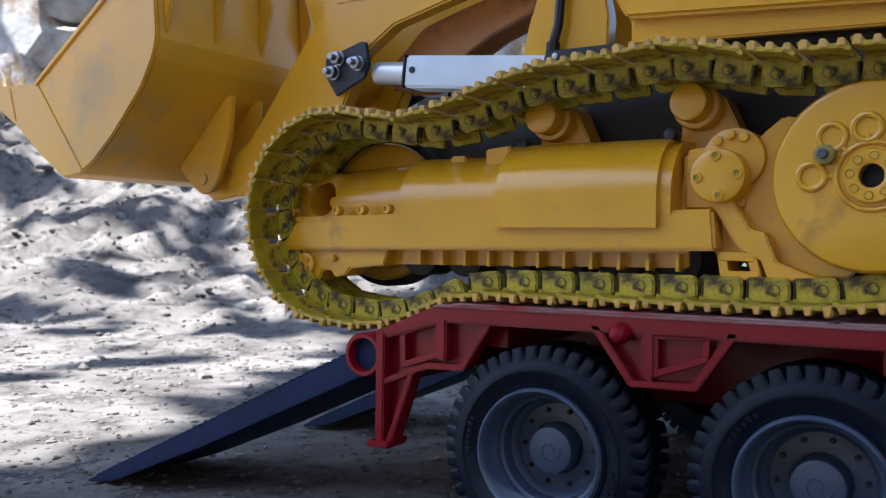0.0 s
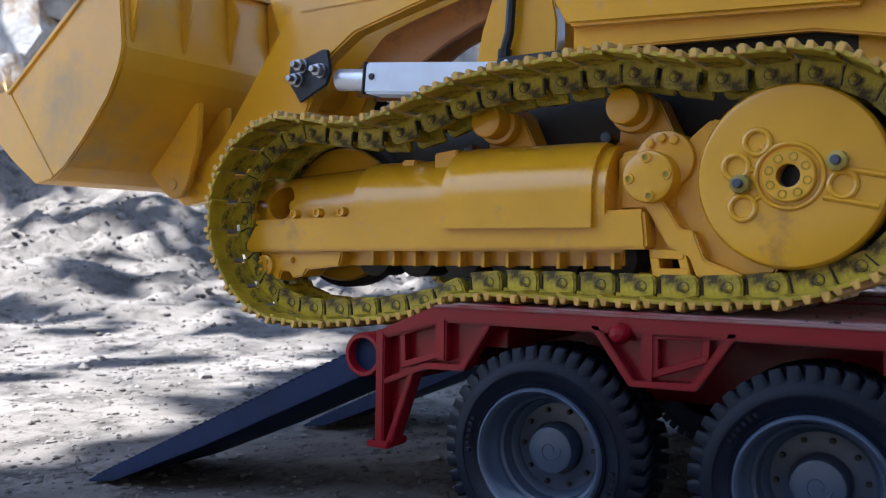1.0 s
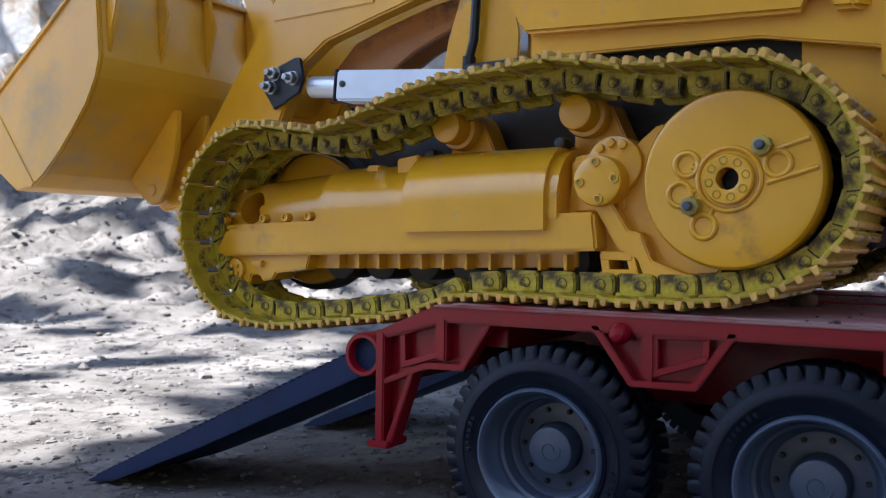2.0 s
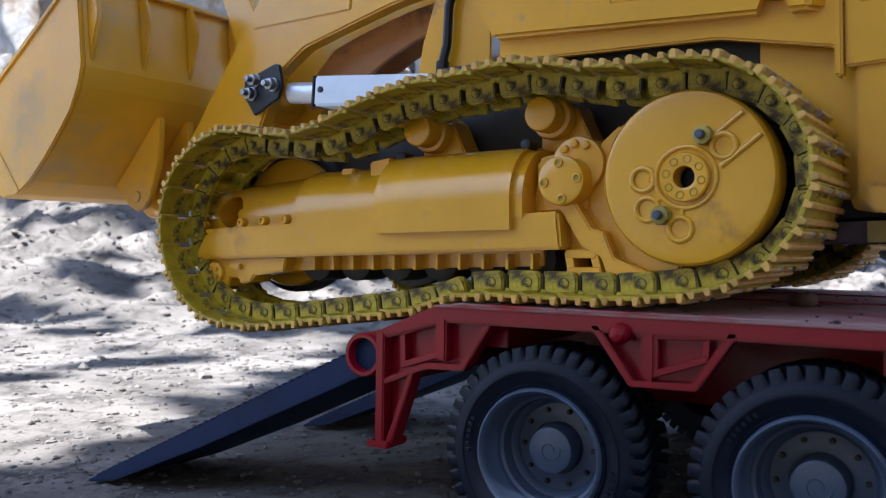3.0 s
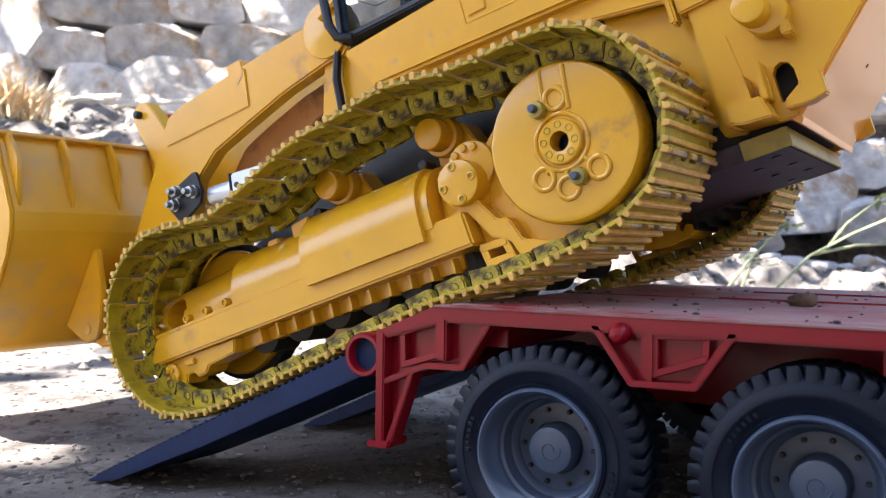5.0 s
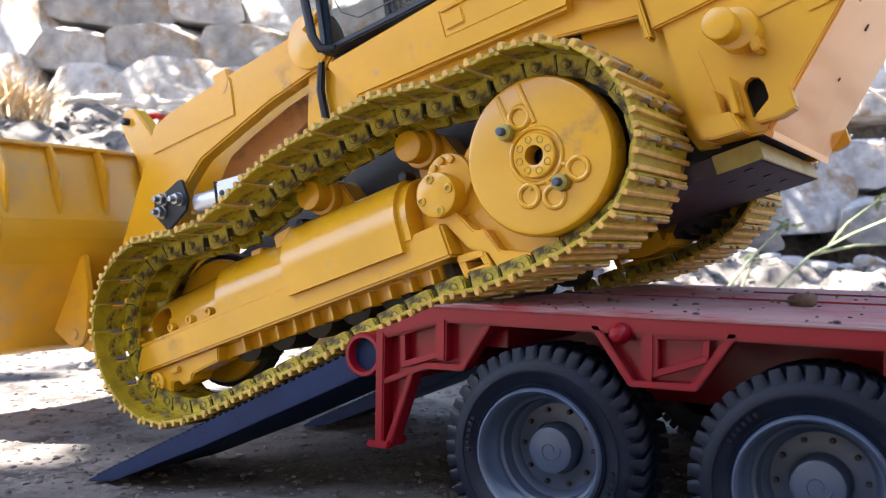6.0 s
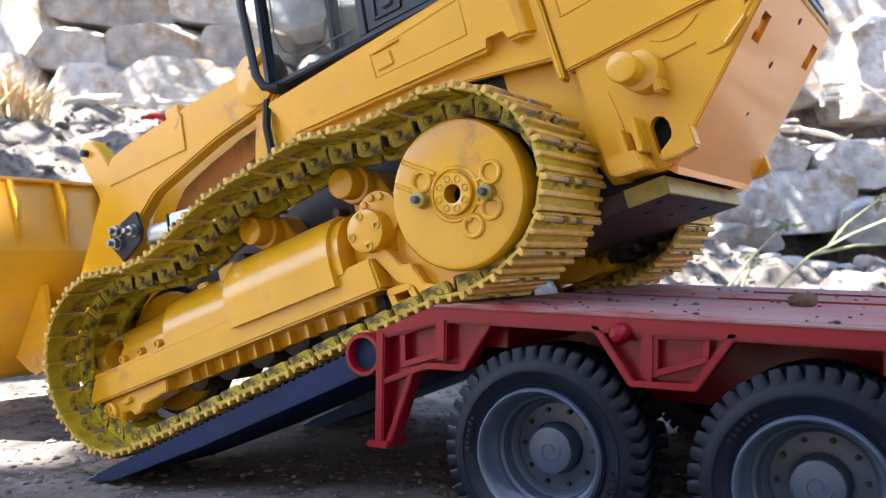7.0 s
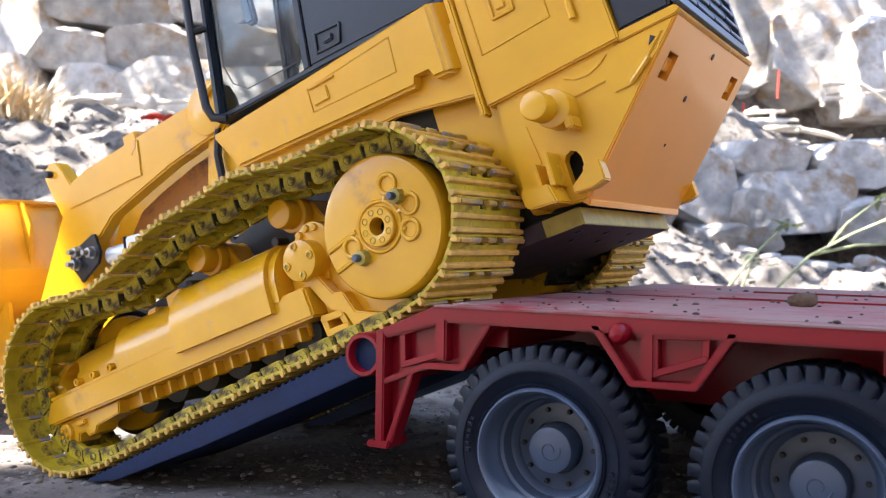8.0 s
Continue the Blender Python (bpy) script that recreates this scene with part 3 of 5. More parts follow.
def chain_poses(t, n):
    """A pose for each of n links."""
    P = track_path(t)
    Q = np.vstack([P, P[:1]])
    seg = np.hypot(*(Q[1:] - Q[:-1]).T)
    cum = np.concatenate([[0], np.cumsum(seg)])
    total = cum[-1]
    pitch = total / n
    base = cum[45] + 0.002 + radians(turn(t)) * 0.0295
    out = []
    ss = [(base + k * pitch) for k in range(n)]
    for s0 in ss:
        a, b = (s0 - pitch * 0.5) % total, (s0 + pitch * 0.5) % total
        pa = (np.interp(a, cum, Q[:, 0]), np.interp(a, cum, Q[:, 1]))
        pb = (np.interp(b, cum, Q[:, 0]), np.interp(b, cum, Q[:, 1]))
        ang = math.degrees(math.atan2(pb[1] - pa[1], pb[0] - pa[0]))
        out.append(((pa[0] + pb[0]) / 2, (pa[1] + pb[1]) / 2, ang))
    return out


N_LINKS = 46
PITCH = 0.0113


def link_meshes():
    """One link and its shoe. x: the way the chain runs along the underside; outwards is -z."""
    bms = []
    for y in (0.0125, 0.0270):
        L = PITCH
        prof = [(-L * 0.46, 0.0026), (L * 0.36, 0.0026), (L * 0.43, 0.0034), (L * 0.44, 0.0072), (L * 0.38, 0.0085), (L * 0.30, 0.0090), (-L * 0.52, 0.0090), (-L * 0.53, 0.0080), (-L * 0.46, 0.0072)]
        bms.append(slab(prof, y, y + 0.0030, 0.0005, 2))
    bms.append(turned([(0.0020, 0.014), (0.0020, 0.028)], "y", 12, (PITCH * 0.10, 0, 0.0058)))
    link = join(*bms)
    L = PITCH
    # shoe: a plate with a curled lip, two long bars and a split one
    prof = [(-L * 0.50, 0.0040), (-L * 0.40, 0.0038), (-L * 0.34, 0.0032), (L * 0.34, 0.0030), (L * 0.50, 0.0018), (L * 0.52, 0.0008), (L * 0.44, 0.0008), (L * 0.36, 0.0018), (-L * 0.34, 0.0020), (-L * 0.46, 0.0026), (-L * 0.52, 0.0032)]
    shoe = slab(prof, -0.0015, 0.0400, 0.0002, 1)
    bars = []

    def bar(x, h, y0, y1, w=0.0011):
        return slab([(x * L - w, 0.0028), (x * L + w, 0.0028), (x * L + w * 0.62, h), (x * L - w * 0.62, h)], y0, y1, 0.00025, 1)
    bars.append((bar(-0.33, 0.0009, -0.0019, 0.0404), WORN))
    bars.append((bar(0.02, 0.0007, -0.0019, 0.0404), WORN))
    bars.append((bar(0.39, 0.0004, -0.0019, 0.0001, 0.0011), WORN))
    for y0, y1 in ((0.0003, 0.0120), (0.0166, 0.0212), (0.0260, 0.0404)):
        bars.append((bar(0.39, 0.0001, y0, y1, 0.0011), TIP))
    px, pz = PITCH * 0.10, 0.0058
    pins = [(turned([(0.0001, 0.0121), (0.0010, 0.0121), (0.0013, 0.0123), (0.0013, 0.0140)], "y", 16, (px, 0, pz), False), TRACK, "pin"),
            # thin dark ring: the shade of the groove round the pin, as colour
            (turned([(0.00125, 0.0124), (0.00150, 0.01235), (0.00152, 0.0128)], "y", 16, (px, 0, pz), False), DARK, "pin_collar"),
            (box(-L * 0.49, -L * 0.455, 0.0123, 0.0150, 0.0030, 0.0086, 0.0001, 1), DARK, "link_joint")]
    return link, shoe, bars, pins


def loader():
    root = new("track_loader")
    tagged(root, "yellow toy track loader with bucket, creeping down the ramps", "loader")

    def put(name, bm, material=YELLOW, label="", parent=None, smooth=40):
        return part(name, bm, material, parent or root, label, smooth)

    def both(name, fn, material=YELLOW, label="", smooth=40):
        """The part on the near side and its mirror image on the far side."""
        put(name, fn(), material, label, smooth=smooth)
        put(name, mirrored(fn(), YC), material, label, smooth=smooth)

    # ---- track frames
    def out_by(bm, dy=0.006, k=0.988):
        for v in bm.verts:
            v.co = ((v.co.x - 0.0417) * k + 0.0417, v.co.y - dy, (v.co.z + 0.0173) * k - 0.0173)
        return bm

    plain_put, plain_both = put, both
    put = lambda name, bm, *a, **k: plain_put(name, out_by(bm), *a, **k)
    both = lambda name, fn, *a, **k: plain_both(name, lambda: out_by(fn()), *a, **k)
    both("track_frame_rail", lambda: slab([(-0.1868, -0.0195), (-0.1872, -0.0165), (-0.1825, -0.0097), (-0.0395, -0.0068), (-0.0385, -0.0178)], 0.0165, 0.048, 0.0008), smooth=30)
    both("rail_ledge", lambda: slab([(-0.1835, -0.0098), (-0.104, -0.0083), (-0.104, -0.0068), (-0.1835, -0.0083)], 0.0176, 0.046, 0.0003))

    def barrel(x0, x1, r, yf, zc=-0.004, y1=0.046, taper=1.0, low=-0.010):
        bm = bmesh.new()
        pts = [(yf, low)] + [(yf + r * (1 - math.cos(radians(9 * k))), zc + r * math.sin(radians(9 * k))) for k in range(11)] + [(y1, zc + r), (y1, low)]
        rings = []
        for x, kz in ((x0, taper), (x0 + 0.004, taper + (1 - taper) * 0.3), (x1, 1.0)):
            rings.append([bm.verts.new((x, y, low + (z - low) * kz)) for y, z in pts])
        for p, q in zip(rings, rings[1:]):
            for i in range(len(pts)):
                bm.faces.new((p[i], p[(i + 1) % len(pts)], q[(i + 1) % len(pts)], q[i]))
        bm.faces.new(rings[0])
        bm.faces.new(rings[-1])
        return bm

    rh = put("recoil_housing", barrel(-0.1868, -0.1405, 0.0150, 0.0185, zc=-0.0045, taper=0.82), smooth=35)
    cut(rh, out_by(disc(-0.1752, -0.0020, 0.0058, 0.010, 0.0400, 0.0002, 36)))
    plain_put("recoil_housing", mirrored(out_by(barrel(-0.1868, -0.1405, 0.0150, 0.0185, zc=-0.0045, taper=0.82)), YC), smooth=35)
    both("rear_housing", lambda: barrel(-0.1400, -0.0535, 0.0157, 0.0178, zc=-0.0045), smooth=35)
    both("barrel_cover", lambda: barrel(-0.1030, -0.0538, 0.0172, 0.0142, zc=-0.0033, low=-0.0118), smooth=35)
    both("cover_collar", lambda: barrel(-0.0550, -0.0505, 0.0163, 0.0160, zc=-0.0035, low=-0.0085), smooth=35)
    both("gear_neck", lambda: barrel(-0.0512, -0.0330, 0.0125, 0.0250, zc=-0.0035, low=-0.0085), smooth=35)
    both("boss_pin", lambda: disc(-0.1730, -0.003, 0.0022, 0.0255, 0.0390))
    for x in (-0.1862, -0.1665, -0.1561, -0.1457):
        both("ring_boss", lambda: turned([(0.0001, 0.0189), (0.0008, 0.0189), (0.0009, 0.0183), (0.0014, 0.0182), (0.0016, 0.0184), (0.0016, 0.021)], "y", 18, (x, 0, -0.0066 + (x + 0.1862) * 0.022), False))
    both("filler_cap", lambda: box(-0.1262, -0.1205, 0.026, 0.032, 0.0085, 0.0112, 0.0006))
    both("cover_block", lambda: slab([(-0.112, 0.002), (-0.1035, 0.002), (-0.1035, 0.0135), (-0.112, 0.0125)], 0.024, 0.045, 0.0005))
    put, both = plain_put, plain_both
    px, pz = -0.0364, 0.0014
    both("bolt_plate", lambda: disc(px, pz, 0.0070, 0.0042, 0.020, 0.0007))
    for k in range(4):
        a = radians(90 * k + 5)
        bx, bz = px + 0.0051 * math.cos(a), pz + 0.0051 * math.sin(a)
        both("plate_bolt", lambda: turned([(0.0008, 0.0036), (0.0014, 0.0037), (0.0015, 0.0050)], "y", 14, (bx, 0, bz), False))
        both("bolt_socket", lambda: disc(bx, bz, 0.0009, 0.0040, 0.006, 0.0002, 10), TRACK)
    both("flange_plate", lambda: disc(-0.0340, 0.0062, 0.0080, 0.0105, 0.024, 0.0006))
    for k in range(3):
        a = radians(62 + 34 * k)
        both("flange_bolt", lambda: disc(-0.0340 + 0.0060 * math.cos(a), 0.0062 + 0.0060 * math.sin(a), 0.0013, 0.0092, 0.012, 0.0003, 10))
    both("gear_shoulder", lambda: slab([(-0.0475, -0.0075), (-0.0475, 0.0085), (-0.0430, 0.0098), (-0.0300, 0.0098), (-0.0300, -0.0075)], 0.0115, 0.040, 0.0012, 3), smooth=30)
    both("final_drive_arm", lambda: slab([(-0.0395, -0.0060), (-0.0340, 0.0035), (-0.0275, 0.0122), (-0.0220, 0.0166), (-0.0180, 0.0158), (-0.010, 0.006), (0.004, -0.012), (-0.006, -0.0240), (-0.0165, -0.0248), (-0.0250, -0.0235), (-0.0300, -0.0195), (-0.0395, -0.0185)], 0.0125, 0.040, 0.0006), smooth=30)
    both("step_bracket", lambda: slab([(-0.0385, -0.0060), (-0.0343, -0.0032), (-0.0288, -0.0122), (-0.0250, -0.0131), (-0.0222, -0.0204), (-0.0122, -0.0244), (-0.0125, -0.0252), (-0.0243, -0.0250), (-0.0262, -0.0198), (-0.0318, -0.0170)], 0.0075, 0.022, 0.0005), smooth=30)
    both("tow_eye", lambda: frame_bars([(-0.0360, -0.0190), (-0.0285, -0.0192), (-0.0272, -0.0240), (-0.0352, -0.0240)], 0.0024, 0.0080, 0.019))
    # carrier rollers
    for x, z, yo in ((-0.0922, 0.0214, 0.006), (-0.0472, 0.0222, 0.004)):
        both("carrier_roller_cap", lambda: disc(x, z, 0.0052, 0.0095 + yo, 0.018 + yo, 0.0010))
        both("carrier_roller_flange", lambda: turned([(0.0052, 0.0165 + yo), (0.0064, 0.0168 + yo), (0.0068, 0.0178 + yo), (0.0068, 0.0205 + yo), (0.006, 0.021 + yo), (0.006, 0.040)], "y", 28, (x, 0, z), True))
        both("roller_bracket", lambda: slab([(x - 0.0050, z), (x + 0.0065, z + 0.003), (x + 0.0125, z - 0.010), (x + 0.0130, z - 0.0145), (x - 0.0055, z - 0.0125)], 0.0215 + yo, 0.032 + yo, 0.0005), smooth=30)
        both("hose_plug", lambda: disc(x - 0.005, z - 0.0085, 0.0017, 0.014, 0.020, 0.0004, 12), BLACK, "black rubber plug")
    # rollers and guard under the frame
    put = lambda name, bm, *a, **k: plain_put(name, out_by(bm), *a, **k)
    both = lambda name, fn, *a, **k: plain_both(name, lambda: out_by(fn()), *a, **k)
    both("roller_guard", lambda: slab([(-0.1505, -0.0190), (-0.1505, -0.0238), (-0.048, -0.0226), (-0.048, -0.0175)], 0.0245, 0.030, 0.0003))
    for k in range(11):
        x = -0.1345 + k * 0.0084
        both("guard_rib", lambda: box(x, x + 0.0012, 0.0205, 0.026, -0.0236, -0.0188, 0.0002, 1))
    for k in range(6):
        x = -0.138 + k * 0.0172
        both("track_roller", lambda: turned([(0.0045, 0.026), (0.0068, 0.027), (0.0068, 0.040), (0.0045, 0.041)], "y", 20, (x, 0, -0.0205)), DARK, "dark track roller")
    both("front_guide", lambda: slab([(-0.1868, -0.0195), (-0.1862, -0.0272), (-0.1800, -0.0292), (-0.1738, -0.0294), (-0.1730, -0.0262), (-0.1690, -0.0262), (-0.1680, -0.0285), (-0.1628, -0.0278), (-0.1612, -0.0255), (-0.147, -0.0240), (-0.1455, -0.0192)], 0.0195, 0.030, 0.0005), smooth=30)
    both("guide_boss", lambda: disc(-0.1795, -0.0243, 0.0040, 0.0178, 0.022, 0.0006))
    for dx, dz in ((-.0013, .0013), (.0013, .0013), (.0013, -.0013), (-.0013, -.0013)):
        both("boss_bolt", lambda: disc(-0.1795 + dx, -0.0243 + dz, 0.0008, 0.0171, 0.019, 0.0002, 10))
    both("guide_block", lambda: box(-0.1715, -0.1665, 0.0178, 0.024, -0.0232, -0.0212, 0.0004))
    put, both = plain_put, plain_both
    both("idler_wheel", lambda: turned([(0.0045, 0.0300), (0.0215, 0.0300), (0.0234, 0.0304), (0.0240, 0.0312), (0.0240, 0.0330)], "y", 56, (IDLER_AXLE[0], 0, IDLER_AXLE[1])), YELLOW, "yellow idler wheel")
    both("idler_tread", lambda: turned([(0.003, 0.0331), (0.0256, 0.0333), (0.0262, 0.0338), (0.0262, 0.040), (0.003, 0.041)], "y", 48, (IDLER_AXLE[0], 0, IDLER_AXLE[1])), DARK, "dark idler tread")
    # drive discs, turning
    out = {"discs": [], "links": []}
    for side in (0, 1):
        def dsc(name, bm, parent, material=YELLOW, label="", smooth=40):
            if side:
                mirrored(bm, 0)
            return part(name, bm, material, parent, label, smooth)
        d = dsc("drive_disc", turned([(0.0030, 0.006), (0.0030, 0.0012), (0.0206, 0.0012), (0.0218, 0.0015), (0.0224, 0.0023), (0.0226, 0.0035), (0.0226, 0.0105), (0.0218, 0.0112), (0.003, 0.0115)], "y", 72, caps=False), root, YELLOW, "yellow drive wheel cover", 30)
        dsc("centre_hole", turned([(0.0031, 0.0011), (0.0031, 0.009), (0.0001, 0.009)], "y", 24, caps=False), d, BLACK, "dark axle hole")
        dsc("hub_ring", turned([(0.0028, 0.0030), (0.0028, -0.0004), (0.0033, -0.0006), (0.0060, -0.0006), (0.0064, -0.0002), (0.0064, 0.003)], "y", 40, caps=False), d)
        dsc("outer_ring", tube([(0.0078 * math.cos(2 * math.pi * k / 40), 0.0011, 0.0078 * math.sin(2 * math.pi * k / 40)) for k in range(40)], 0.0007, 8, True), d)
        for k in range(8):
            a = 2 * math.pi * (k + 0.3) / 8
            dsc("hub_dimple", turned([(0.0001, -0.0001), (0.0007, -0.0001), (0.0009, -0.0008), (0.0011, -0.0006)], "y", 12, (0.0046 * math.cos(a), 0, 0.0046 * math.sin(a)), False), d, TRACK)
        # loops round the ring; two bolts
        for a, rr in ((116, 0.0113), (199, 0.0132), (-27, 0.0122), (153, 0.0128)):
            cx, cz = rr * math.cos(radians(a)), rr * math.sin(radians(a))
            dsc("cast_loop", tube([(cx + 0.0030 * math.cos(2 * math.pi * j / 24), 0.0010, cz + 0.0030 * math.sin(2 * math.pi * j / 24)) for j in range(24)], 0.0008, 8, True), d)
        for a in (0, 173):
            bx, bz = 0.0113 * math.cos(radians(a)), 0.0113 * math.sin(radians(a))
            dsc("bolt_boss", turned([(0.0016, -0.0020), (0.0024, -0.0018), (0.0026, 0.0012)], "y", 8, (bx, 0, bz)), d, BRASS)
            dsc("hub_bolt", turned([(0.0001, -0.0044), (0.0010, -0.0043), (0.0012, -0.0038), (0.0012, -0.0016)], "y", 12, (bx, 0, bz), False), d, RIM, "grey steel bolt")
        for o in (-0.0036, 0.0036):
            p0, p1 = Vector((0.0085, 0.0012, o)), Vector((0.0208, 0.0012, o))
            dsc("cast_rib", moved(tube([p0, p1], 0.0008, 8), Matrix.Rotation(radians(27), 4, "Y")), d)
        for a in (116, 199, 153):
            p0, p1 = Vector((0.0076, 0.0012, 0.0)), Vector((0.0098, 0.0012, 0.0))
            dsc("cast_rib", moved(tube([p0, p1], 0.0008, 8), Matrix.Rotation(radians(-a), 4, "Y")), d)
        gear = []
        for k in range(26):
            for da, r in ((-0.5, 0.0195), (-0.22, 0.0200), (-0.10, 0.0222), (0.10, 0.0222), (0.22, 0.0200)):
                a = 2 * math.pi * (k + da) / 26
                gear.append((r * math.cos(a), r * math.sin(a)))
        s2 = slab(gear, 0.0118, 0.040, 0)
        dsc("sprocket", s2, d, DARK, "dark toothed sprocket")
        out["discs"].append(d)
    # ---- chains
    link, shoe, bars, pins = link_meshes()
    l0 = finish("track_link", link, TRACK, root, smooth=35)
    s0 = finish("shoe", shoe, TRACK, l0, smooth=35)
    cut(s0, *[box(x - 0.0015, x + 0.0015, y, y + 0.0058, -0.004, 0.008, 0) for x, y in ((-0.0052, 0.0060), (-0.0052, 0.0225), (0.0040, 0.0115), (0.0040, 0.0207))])
    p0 = [(n, finish(n, b, m, l0, smooth=35)) for b, m, n in pins]
    g0 = [finish("grouser", b, m, l0, smooth=35) for b, m in bars]
    meshes = (l0.data, s0.data, [g.data for g in g0])
    extra = [(n, o.data) for n, o in p0]
    for o in (*g0, *[o for _, o in p0], s0, l0):
        bpy.data.objects.remove(o)
    for side in (0, 1):
        chain = []
        for k in range(N_LINKS):
            l = new("track_link", meshes[0])
            l.parent = root
            s = new("shoe", meshes[1])
            s.parent = l
            for gm in meshes[2]:
                g = new("grouser", gm)
                g.parent = l
            for n, pm in extra:
                new(n, pm).parent = l
            chain.append(l)
        out["links"].append(chain)

    # ---- hull
    far = 2 * YC
    put("hull", slab([(-0.190, -0.004), (-0.19, 0.012), (-0.100, 0.028), (-0.068, 0.036), (-0.062, 0.062), (0.070, 0.062), (0.078, 0.030), (0.090, 0.026), (0.053, -0.0095), (-0.02, -0.012), (-0.16, -0.012)], 0.040, far - 0.040, 0.0006), DARK)
    side_plate = [(0.0404, -0.0092), (0.0358, -0.0060), (0.0358, 0.0310), (0.0300, 0.0350), (0.0, 0.0410), (-0.070, 0.0430), (-0.070, 0.062), (0.0790, 0.062), (0.0790, 0.0298), (0.0985, 0.0298), (0.0547, -0.0108)]
    both("inner_side", lambda: slab([(0.010, 0.0420), (0.010, 0.0240), (0.0290, 0.0060), (0.0340, -0.0080), (0.0402, -0.0092), (0.0420, 0.0320), (0.0300, 0.0360)], 0.0376, 0.0396, 0.0004))
    near_side = put("hull_side", slab(side_plate, 0.031, 0.0345, 0.0006), smooth=30)
    cut(near_side, slab([(0.0522, -0.0056), (0.0522, 0.0028), (0.0532, 0.0045), (0.0550, 0.0052), (0.0568, 0.0044), (0.0578, 0.0022), (0.0578, -0.0056)], 0.028, 0.038, 0))
    put("hull_side", mirrored(slab(side_plate, 0.031, 0.0345, 0.0006), YC), smooth=30)
    both("hull_step_panel", lambda: slab([(0.0555, 0.0194), (0.0724, 0.0203), (0.0743, 0.0157), (0.0800, 0.0159), (0.0935, 0.0272), (0.0560, 0.0272)], 0.0304, 0.0318, 0.0003), smooth=30)
    both("panel_groove", lambda: tube([(0.0606, 0.0303, 0.0268), (0.0640, 0.0303, 0.0250), (0.0684, 0.0303, 0.0246), (0.0725, 0.0303, 0.0260), (0.0753, 0.0303, 0.0280)], 0.0004, 6))
    both("door_strip", lambda: tube([(0.0800, 0.0300, 0.0165), (0.0872, 0.0300, 0.0215)], 0.0008, 8))
    # black triangle laid on for the shade in a small opening, not cut
    both("vent_notch", lambda: slab([(0.0882, 0.0246), (0.0908, 0.0262), (0.0896, 0.0272)], 0.0300, 0.0320, 0), BLACK)
    both("hook_block", lambda: slab([(0.0535, -0.0085), (0.0535, -0.0062), (0.0585, -0.0030), (0.0585, -0.0015), (0.0642, -0.0015), (0.0642, -0.0080), (0.0600, -0.0090)], 0.0265, 0.0320, 0.0004), smooth=30)
    both("side_bracket", lambda: join(slab([(0.0400, -0.0085), (0.0400, -0.0030), (0.0495, -0.0042), (0.0508, -0.0104), (0.0425, -0.0098)], 0.0190, 0.031, 0.0005),
                                      slab([(0.0450, -0.0040), (0.0450, 0.0036), (0.0464, 0.0036), (0.0466, -0.0040)], 0.0215, 0.031, 0.0003),
                                      slab([(0.0490, -0.0045), (0.0496, 0.0055), (0.0512, 0.0058), (0.0508, -0.0050)], 0.0215, 0.031, 0.0003)), smooth=30)
    both("bracket_screw", lambda: disc(0.0500, 0.0012, 0.0009, 0.0300, 0.032, 0.0002, 10), BLACK)
    both("side_weld", lambda: slab([(0.0440, 0.0050), (0.0432, 0.0180), (0.0438, 0.0180), (0.0450, 0.0050)], 0.0306, 0.0318, 0.0001))
    both("pivot_pin", lambda: join(disc(0.0538, 0.0187, 0.0045, 0.0160, 0.027, 0.0008), disc(0.0562, 0.0178, 0.0060, 0.0235, 0.0315, 0.0005)))
    both("pivot_tab", lambda: box(0.0585, 0.0612, 0.0235, 0.0312, 0.0098, 0.0140, 0.0005))
    # engine side doors
    both("engine_door", lambda: slab([(0.0335, 0.0288), (0.0335, 0.1000), (0.0795, 0.1000), (0.0808, 0.0302)], 0.0292, 0.036, 0.0006))
    both("door_recess_frame", lambda: frame_bars([(0.0375, 0.0455), (0.0375, 0.0900), (0.0628, 0.0900), (0.0628, 0.0465)], 0.0007, 0.0287, 0.0297))
    both("door_latch", lambda: join(frame_bars([(0.0452, 0.0545), (0.0452, 0.0625), (0.0525, 0.0625), (0.0525, 0.0545)], 0.0012, 0.0282, 0.0297), box(0.0472, 0.0505, 0.0285, 0.0297, 0.0565, 0.0600, 0.0003)))
    both("door_handle", lambda: tube([(0.0690, 0.0280, 0.0640), (0.0703, 0.0278, 0.0480), (0.0700, 0.0280, 0.0420)], 0.0011, 8))
    both("door_post", lambda: slab([(0.0332, 0.0262), (0.0312, 0.0265), (0.0305, 0.100), (0.0332, 0.100)], 0.0275, 0.0330, 0.0006))

    # fender tank over the track, its tail slanting in
    def tank():
        bm = bmesh.new()
        plan = [(-0.0795, 0.0265), (0.0252, 0.0265), (0.0312, 0.0345), (0.0312, 0.050), (-0.0795, 0.050)]
        rings = []
        for low in (1, 0):
            ring = []
            for x, y in plan:
                if low:
                    x = -0.0700 if x < 0 else x
                    z = 0.0500 - 0.055 * (x + 0.07)
                else:
                    z = 0.0668 + 0.032 * (x + 0.0795)
                ring.append(bm.verts.new((x, y, z)))
            rings.append(ring)
        for k in range(5):
            bm.faces.new((rings[0][k], rings[0][(k + 1) % 5], rings[1][(k + 1) % 5], rings[1][k]))
        bm.faces.new(rings[0])
        bm.faces.new(rings[1])
        bmesh.ops.bevel(bm, geom=list(bm.edges), offset=0.0011, segments=3, affect="EDGES")
        return bm

    near = put("fender", tank(), smooth=30)
    cut(near, slab([(0.0095, 0.0400), (0.0225, 0.0400), (0.0190, 0.0490), (0.0130, 0.0493)], 0.0200, 0.036, 0))
    put("fender", mirrored(tank(), YC), smooth=30)
